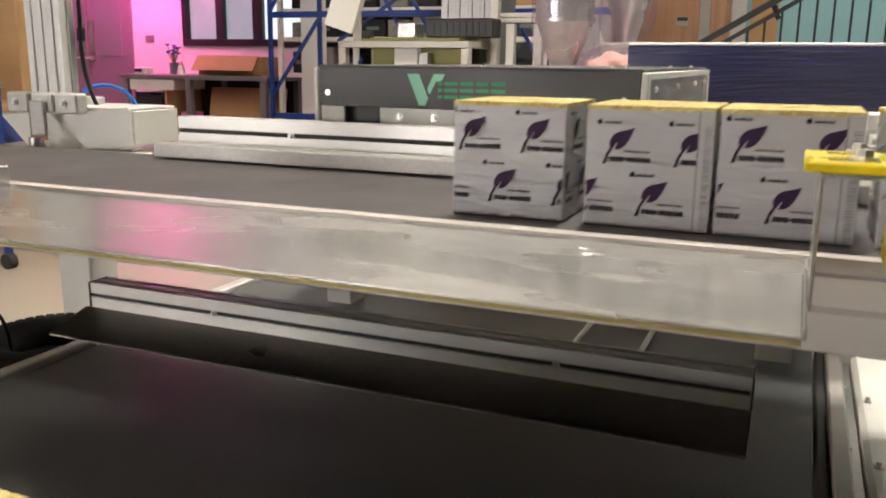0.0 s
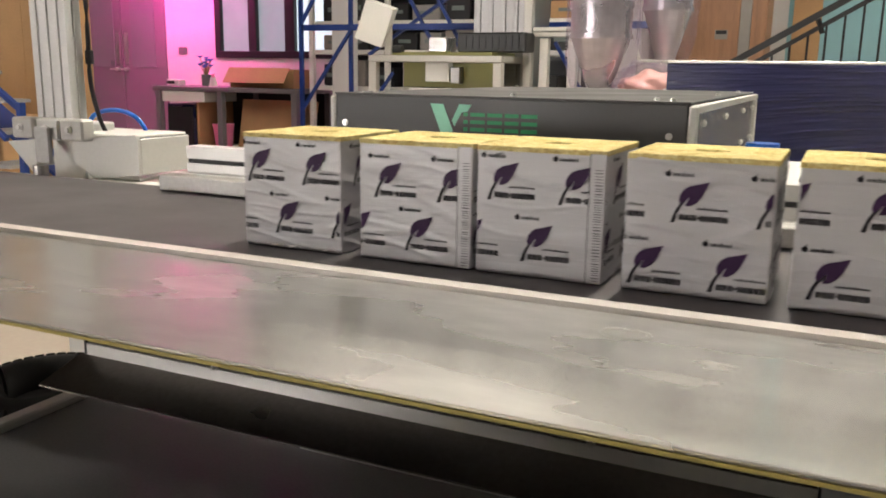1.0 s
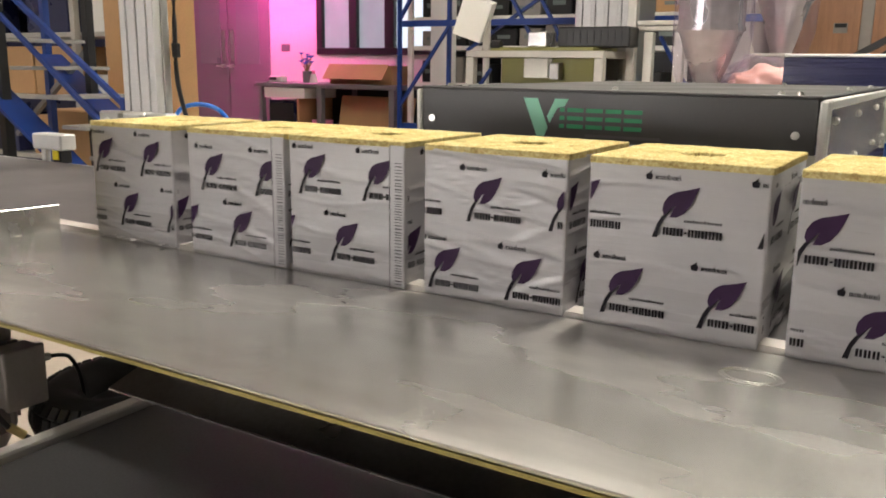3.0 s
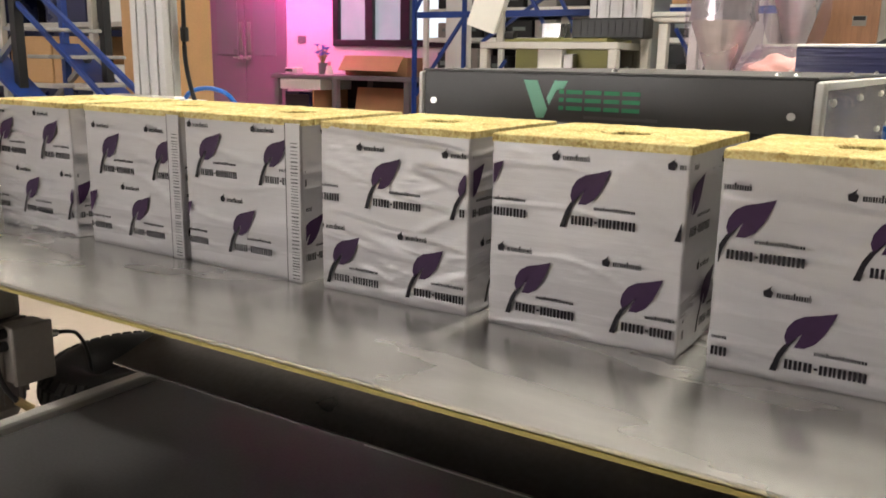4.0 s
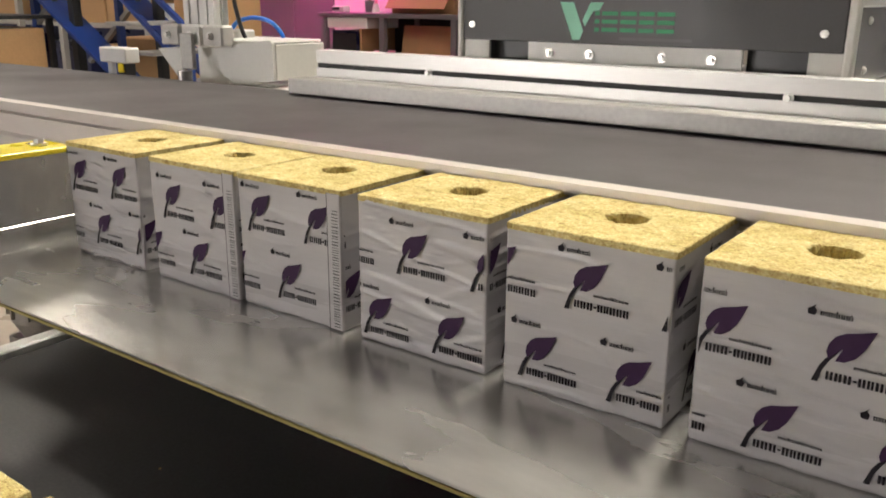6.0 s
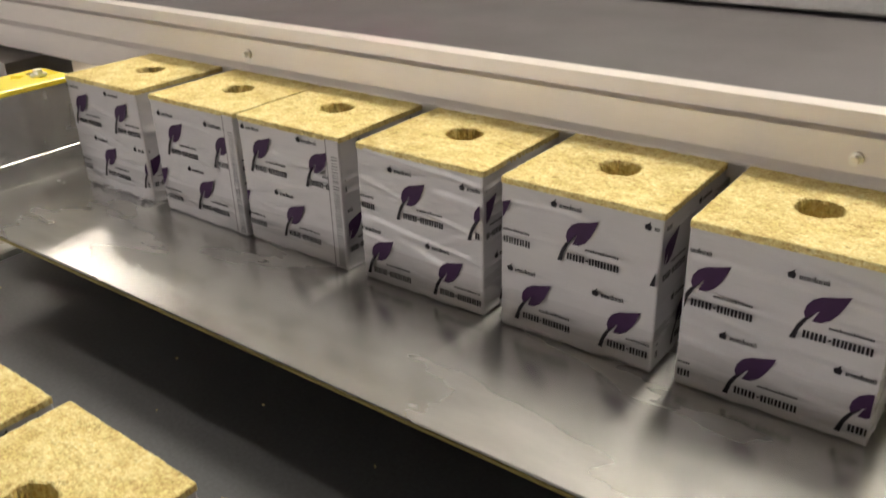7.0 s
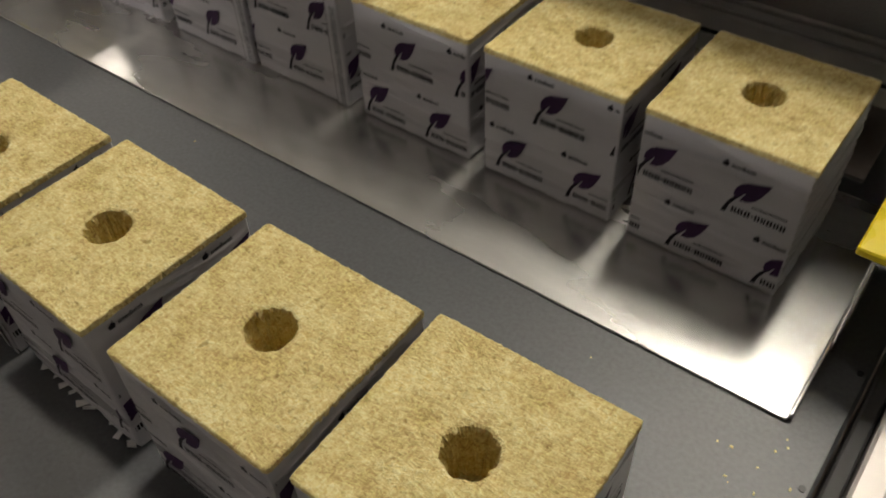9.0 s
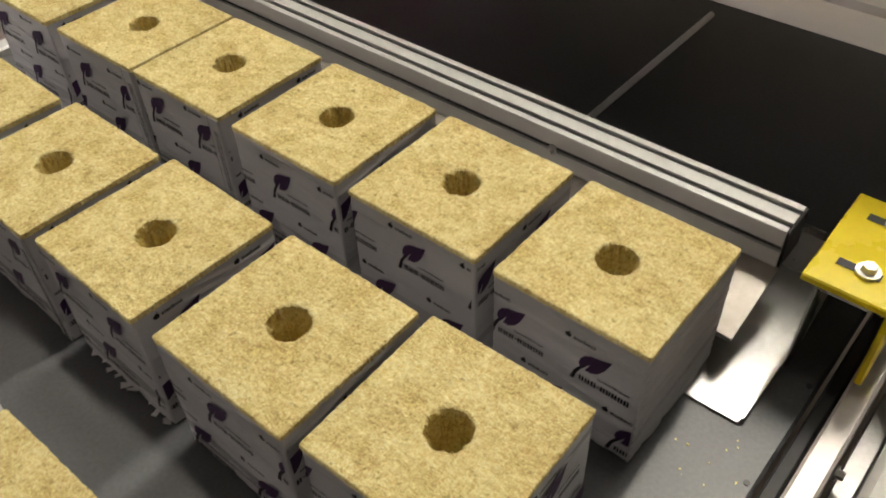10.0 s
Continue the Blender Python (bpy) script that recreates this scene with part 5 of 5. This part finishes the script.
def wrapped_panel():
    p = thing("wrapped_machine", "navy machine wrapped in glossy clear stretch film", "machine", at=(0, 2.8, 0))
    part("panel", box(-0.36, 1.6, 0.012, 0.2, 0.55, 1.12, 0.004), M_NAVY, p)
    part("top_edge", box(-0.36, 1.6, 0.0, 0.2, 1.1205, 1.132, 0.002), M_ALU, p)
    for x in (-0.3, 1.5):
        part("leg", box(x - 0.03, x + 0.03, 0.05, 0.11, 0, 0.549, 0.004), M_WHITE, p)
    bm = bmesh.new()
    nx, nz = 150, 200
    grid = []
    for i in range(nx + 1):
        col = []
        for j in range(nz + 1):
            x, z = -0.36 + 1.96 * i / nx, 0.55 + 0.57 * j / nz
            tilt = z - 0.1 * math.sin(x * 2.5) * (1.1 - z) * 3
            d = 0.004 * noise.noise(Vector((x * 1.3, 4, tilt * 28))) + 0.004 * noise.noise(Vector((x * 3, 9, tilt * 90))) + 0.002 * noise.noise(Vector((x * 6, 2, tilt * 230)))
            col.append(bm.verts.new((x, 0.0 - abs(d), z)))
        grid.append(col)
    for i in range(nx):
        for j in range(nz):
            bm.faces.new((grid[i][j], grid[i + 1][j], grid[i + 1][j + 1], grid[i][j + 1]))
    part("stretch_film", bm, M_STRETCH, p, "glossy stretch film", smooth=True)


M_STRETCH = material("stretch_film", (0.028, 0.03, 0.085), 0.16, vary=0.2, scale=6, bump=0.15, stretch=(0.3, 1, 6), coat=1.0, spec=0.5)
wrapped_panel()


def wall_cabinets():
    c = thing("tall_cabinet", "tall walnut veneer cabinet with a recessed grip", "cabinet", at=(0, 8.02, 0))
    part("body", box(-1.4, -0.44, 0.03, 0.6, 0.02, 2.5, 0.004), M_WOOD, c)
    part("door", box(-1.39, -0.69, 0.0, 0.028, 0.05, 2.48, 0.003), M_WOOD, c)
    part("filler", box(-0.685, -0.585, 0.004, 0.028, 0.05, 2.48, 0.002), M_GREYBOX, c, "grey filler strip")
    part("door", box(-0.58, -0.445, 0.0, 0.028, 0.05, 2.48, 0.003), M_WOOD, c)
    g_ = part("grip", box(-0.91, -0.79, -0.004, -0.0005, 1.41, 1.5, 0.001), M_GREYBOX, c, "recessed grey grip")
    part("grip_shadow", box(-0.9, -0.8, -0.006, -0.0045, 1.46, 1.495), M_BLACK, g_)


wall_cabinets()
ob = thing("wood_board", "tall pale wooden board leaning on the wall", "board", at=(-0.14, 9.05, 0))
ob.rotation_euler = (radians(-3), 0, 0)
part("board", box(-0.14, 0.14, 0, 0.03, 0, 2.3, 0.004), M_CARD, ob)


def staircase():
    s = thing("stair_railing", "black steel stair railing with thin balusters", "railing", at=(0, 6.5, 0))
    slope = lambda x: 1.27 + (x + 0.38) * 0.6
    part("handrail", bar((-0.62, 0, slope(-0.62)), (2.6, 0, slope(2.6)), 0.045, 0.05), M_BLACKMETAL, s)
    part("rail", bar((-0.62, 0.01, slope(-0.62) - 0.1), (2.6, 0.01, slope(2.6) - 0.1), 0.03, 0.035), M_BLACKMETAL, s)
    part("stringer", bar((-0.62, 0.02, slope(-0.62) - 1.0), (2.6, 0.02, slope(2.6) - 1.0), 0.05, 0.24), M_BLACKMETAL, s)
    part("newel", box(-0.66, -0.6, -0.02, 0.04, 0, slope(-0.63), 0.004), M_BLACKMETAL, s)
    part("newel", box(2.57, 2.63, -0.02, 0.04, 0, slope(2.6), 0.004), M_BLACKMETAL, s)
    for i in range(24):
        x = -0.5 + i * 0.125
        part("baluster", rod((x, 0.01, slope(x) - 0.9), (x, 0.01, slope(x) - 0.1), 0.009, seg=8), M_BLACKMETAL, s)
    part("wall_bracket", bar((0.06, 0.0, slope(0.06) - 0.03), (0.1, 0.02, slope(0.1) - 0.16), 0.03, 0.03), M_BLACKMETAL, s)


staircase()


def steps():
    """A blue rolling warehouse ladder."""
    s = thing("rolling_steps", "blue rolling warehouse steps with sloping handrails", "ladder", at=(0, 2.0, 0))
    part("handrail", bar((-4.6, 0, 1.742), (-3.21, 0, 0.86), 0.024, 0.024), M_BLUE, s)
    part("mid_rail", bar((-4.6, 0, 1.59), (-3.33, 0, 0.72), 0.022, 0.022), M_BLUE, s)
    part("front_post", bar((-3.215, 0, 0.9), (-3.24, 0, 0.08), 0.03, 0.03), M_BLUE, s)
    for y in (0.0, 0.55):
        part("stringer", bar((-4.6, y, 1.1), (-3.2, y, 0.25), 0.16, 0.02), M_BLUE, s)
        part("post", bar((-4.21, y, 0.08), (-4.21, y, 1.62), 0.05, 0.05), M_BLACKMETAL, s)
        part("post", bar((-4.62, y, 0.08), (-4.62, y, 1.8), 0.04, 0.04), M_BLUE, s)
        part("strut", bar((-4.22, y, 1.14), (-5.0, y, 0.6), 0.03, 0.03), M_STEEL_DARK, s)
        for x in (-4.62, -3.24):
            part("caster", rod((x, y - 0.02, 0.04), (x, y + 0.02, 0.04), 0.04, seg=16), M_RUBBER, s)
    for i in range(6):
        x, z = -3.25 - i * 0.21, 0.42 + i * 0.15
        part("tread", box(x - 0.1, x + 0.1, 0.03, 0.52, z, z + 0.02, 0.003), M_BAR, s)


steps()


def left_shelf():
    s = thing("storage_shelf", "steel shelving with brown boxes and navy back", "shelf", at=(-6.0, 3.25, 0))
    for x in (-3.0, -2.2, -1.1, -0.45, 0.72, 1.1):
        part("post", box(x - 0.025, x + 0.025, -0.05, 0.0, 0, 2.4, 0.004), M_RIG, s)
    for z in (0.32, 0.78, 1.24, 1.7):
        part("shelf", box(-3.0, 1.12, 0.001, 0.5, z, z + 0.035, 0.004), M_RIG, s)
    part("back", box(-3.0, 1.12, 0.501, 0.515, 0.05, 2.3), M_NAVY, s)


left_shelf()
for x, z, w, h_, m_ in ((-7.6, 0.816, 0.7, 0.38, M_CARD), (-8.5, 0.816, 0.6, 0.34, M_NAVY), (-7.7, 1.276, 0.6, 0.36, M_CARD), (-7.6, 0.356, 0.7, 0.34, M_NAVY), (-6.8, 1.276, 0.5, 0.3, M_NAVY), (-6.2, 0.816, 0.55, 0.36, M_CARD), (-5.6, 0.816, 0.6, 0.36, M_CARD), (-5.08, 1.276, 0.22, 0.26, M_WHITE), (-5.1, 0.816, 0.14, 0.16, M_WHITE),
                        (-5.75, 0.356, 0.5, 0.3, M_CARD), (-6.5, 0.356, 0.6, 0.3, M_NAVY), (-5.7, 1.276, 0.5, 0.34, M_NAVY), (-5.05, 0.356, 0.2, 0.25, M_CARD)):
    ob = thing("stored_box", "closed storage box on the steel shelving", "box", "boxes on the steel shelving", (x, 3.45, z))
    part("carton", box(-w / 2, w / 2, -0.16, 0.16, 0, h_, 0.006), m_, ob)
    part("tape", box(-0.03, 0.03, -0.162, 0.162, h_ + 0.0003, h_ + 0.0012), M_FROST, ob)
ob = thing("parts_cart", "black cart carrying a cardboard carton", "cart", at=(-4.75, 1.72, 0))
for x in (-0.4, 0.4):
    for y in (-0.2, 0.2):
        part("post", bar((x, y, 0.06), (x, y, 0.9), 0.03, 0.03), M_BLACKMETAL, ob)
        part("caster", rod((x, y - 0.015, 0.03), (x, y + 0.015, 0.03), 0.03, seg=14), M_RUBBER, ob)
for z in (0.25, 0.62):
    part("deck", box(-0.43, 0.43, -0.23, 0.23, z - 0.03, z, 0.004), M_STEEL_DARK, ob)
part("deck", box(-0.43, 0.43, -0.23, 0.23, 0.9, 0.92, 0.004), M_BLACKMETAL, ob)
ob = thing("carton", "plain brown cardboard carton on the black cart", "box", at=(-4.66, 1.72, 0.621))
part("carton", box(-0.3, 0.3, -0.17, 0.17, 0, 0.23, 0.005), M_CARD, ob)
part("tape", box(-0.302, 0.302, -0.025, 0.025, 0.2303, 0.2312), M_FROST, ob)
ob = thing("white_bag", "crumpled white bag lying on the black cart", "bag", at=(-4.78, 1.72, 0.921))
bm = bmesh.new()
bmesh.ops.create_icosphere(bm, subdivisions=3, radius=0.12)
for w in bm.verts:
    w.co = Vector((w.co.x * 1.5, w.co.y, max(0.0, w.co.z * 0.55 + 0.05))) * (1 + 0.25 * noise.noise(w.co * 18))
part("bag", bm, M_WHITE, ob, smooth=True)
for x, y, w, h_ in ((-4.57, 3.12, 0.5, 2.4), (-4.62, 2.72, 0.62, 0.76)):
    ob = thing("tall_carton", "tall brown cardboard carton standing upright", "box", "tall cartons", (x, y, 0))
    part("carton", box(-w / 2, w / 2, 0, 0.36, 0, h_, 0.008), M_CARD, ob)
    part("tape", box(-0.03, 0.03, -0.0012, -0.0003, 0.1, h_ - 0.1), M_CARD, ob)


# ---- what moves ----
def rows_of(points, make):
    return [(t, make(*p)) for t, *p in points]


def motions():
    # lifting tray: raised, then down to the lower belt
    lift = [(0, 0, -1.2), (4.5, 0, -1.2), (4.6, -0.015, -1), (4.8, -0.06, -0.5), (5.0, -0.092, 0), (5.2, -0.108, 0), (5.7, -0.135, 0), (6.3, -0.165, 0), (6.5, -0.175, 0),
            (7.0, -0.203, 0), (7.5, -0.231, 0), (8.0, -0.282, 0), (8.4, -0.302, 0), (8.6, -0.305, 0), (10, -0.305, 0)]
    walk(TRAY, [(t, pose(0, 0, Z_TOP + d, tilt)) for t, d, tilt in lift])
    # upper pusher: parked, forward behind the row, back again
    push = [(0, 0), (2.1, 0), (2.4, -0.09), (2.6, -0.157), (2.75, -0.192), (3.0, -0.257), (3.3, -0.319), (3.5, -0.345), (3.75, -0.372), (4.0, -0.387), (4.45, -0.387), (4.6, -0.29),
            (4.8, -0.165), (5.0, -0.11), (5.2, -0.06), (5.5, -0.015), (5.8, 0), (10, 0)]
    walk(UPPER_PUSHER, [(t, pose(0, 0.446 + d, 0.873)) for t, d in push])
    # lower pusher: parked, then pushes the row off the tray
    slide = [(0, 0), (8.4, 0), (8.6, -0.022), (8.83, -0.071), (9.0, -0.112), (9.25, -0.166), (9.5, -0.221), (9.75, -0.276), (10, -0.330)]
    walk(LOWER_PUSHER, [(t, pose(0, 0.134 + d, 0.611)) for t, d in slide])
    # the row of blocks: along the belt, onto the tray, down with it, off it
    ride = [(0, 0.618, 0.232, 0), (0.5, 0.452, 0.232, 0), (1.0, 0.288, 0.232, 0), (1.5, 0.127, 0.232, 0), (1.75, 0.045, 0.232, 0), (1.95, 0.012, 0.232, 0), (2.2, 0.006, 0.232, 0),
            (2.6, 0.004, 0.23, 0), (2.75, 0.003, 0.195, 0), (3.0, 0.008, 0.13, 0), (3.3, 0.012, 0.068, 0), (3.5, 0.006, 0.042, 0.001), (3.75, 0.003, 0.015, 0.0015), (4.0, 0.002, 0, 0.002), (4.5, 0, 0, 0.002)]
    ride += [(t, 0, 0, d) for t, d, tilt in lift if 4.5 < t <= 8.6]
    ride += [(8.83, 0.001, -0.008, -0.305), (9.0, 0.004, -0.045, -0.305), (9.25, 0.006, -0.101, -0.305), (9.5, 0.006, -0.156, -0.305), (9.75, 0.007, -0.209, -0.305), (10, 0.007, -0.26, -0.305)]
    for ob, x in zip(LINE, LINE_X):
        walk(ob, [(t, pose(x + BLOCK_W / 2 + dx, ROW_Y + BLOCK_W / 2 + dy, Z_TOP + 0.001 + dz)) for t, dx, dy, dz in ride])


motions()
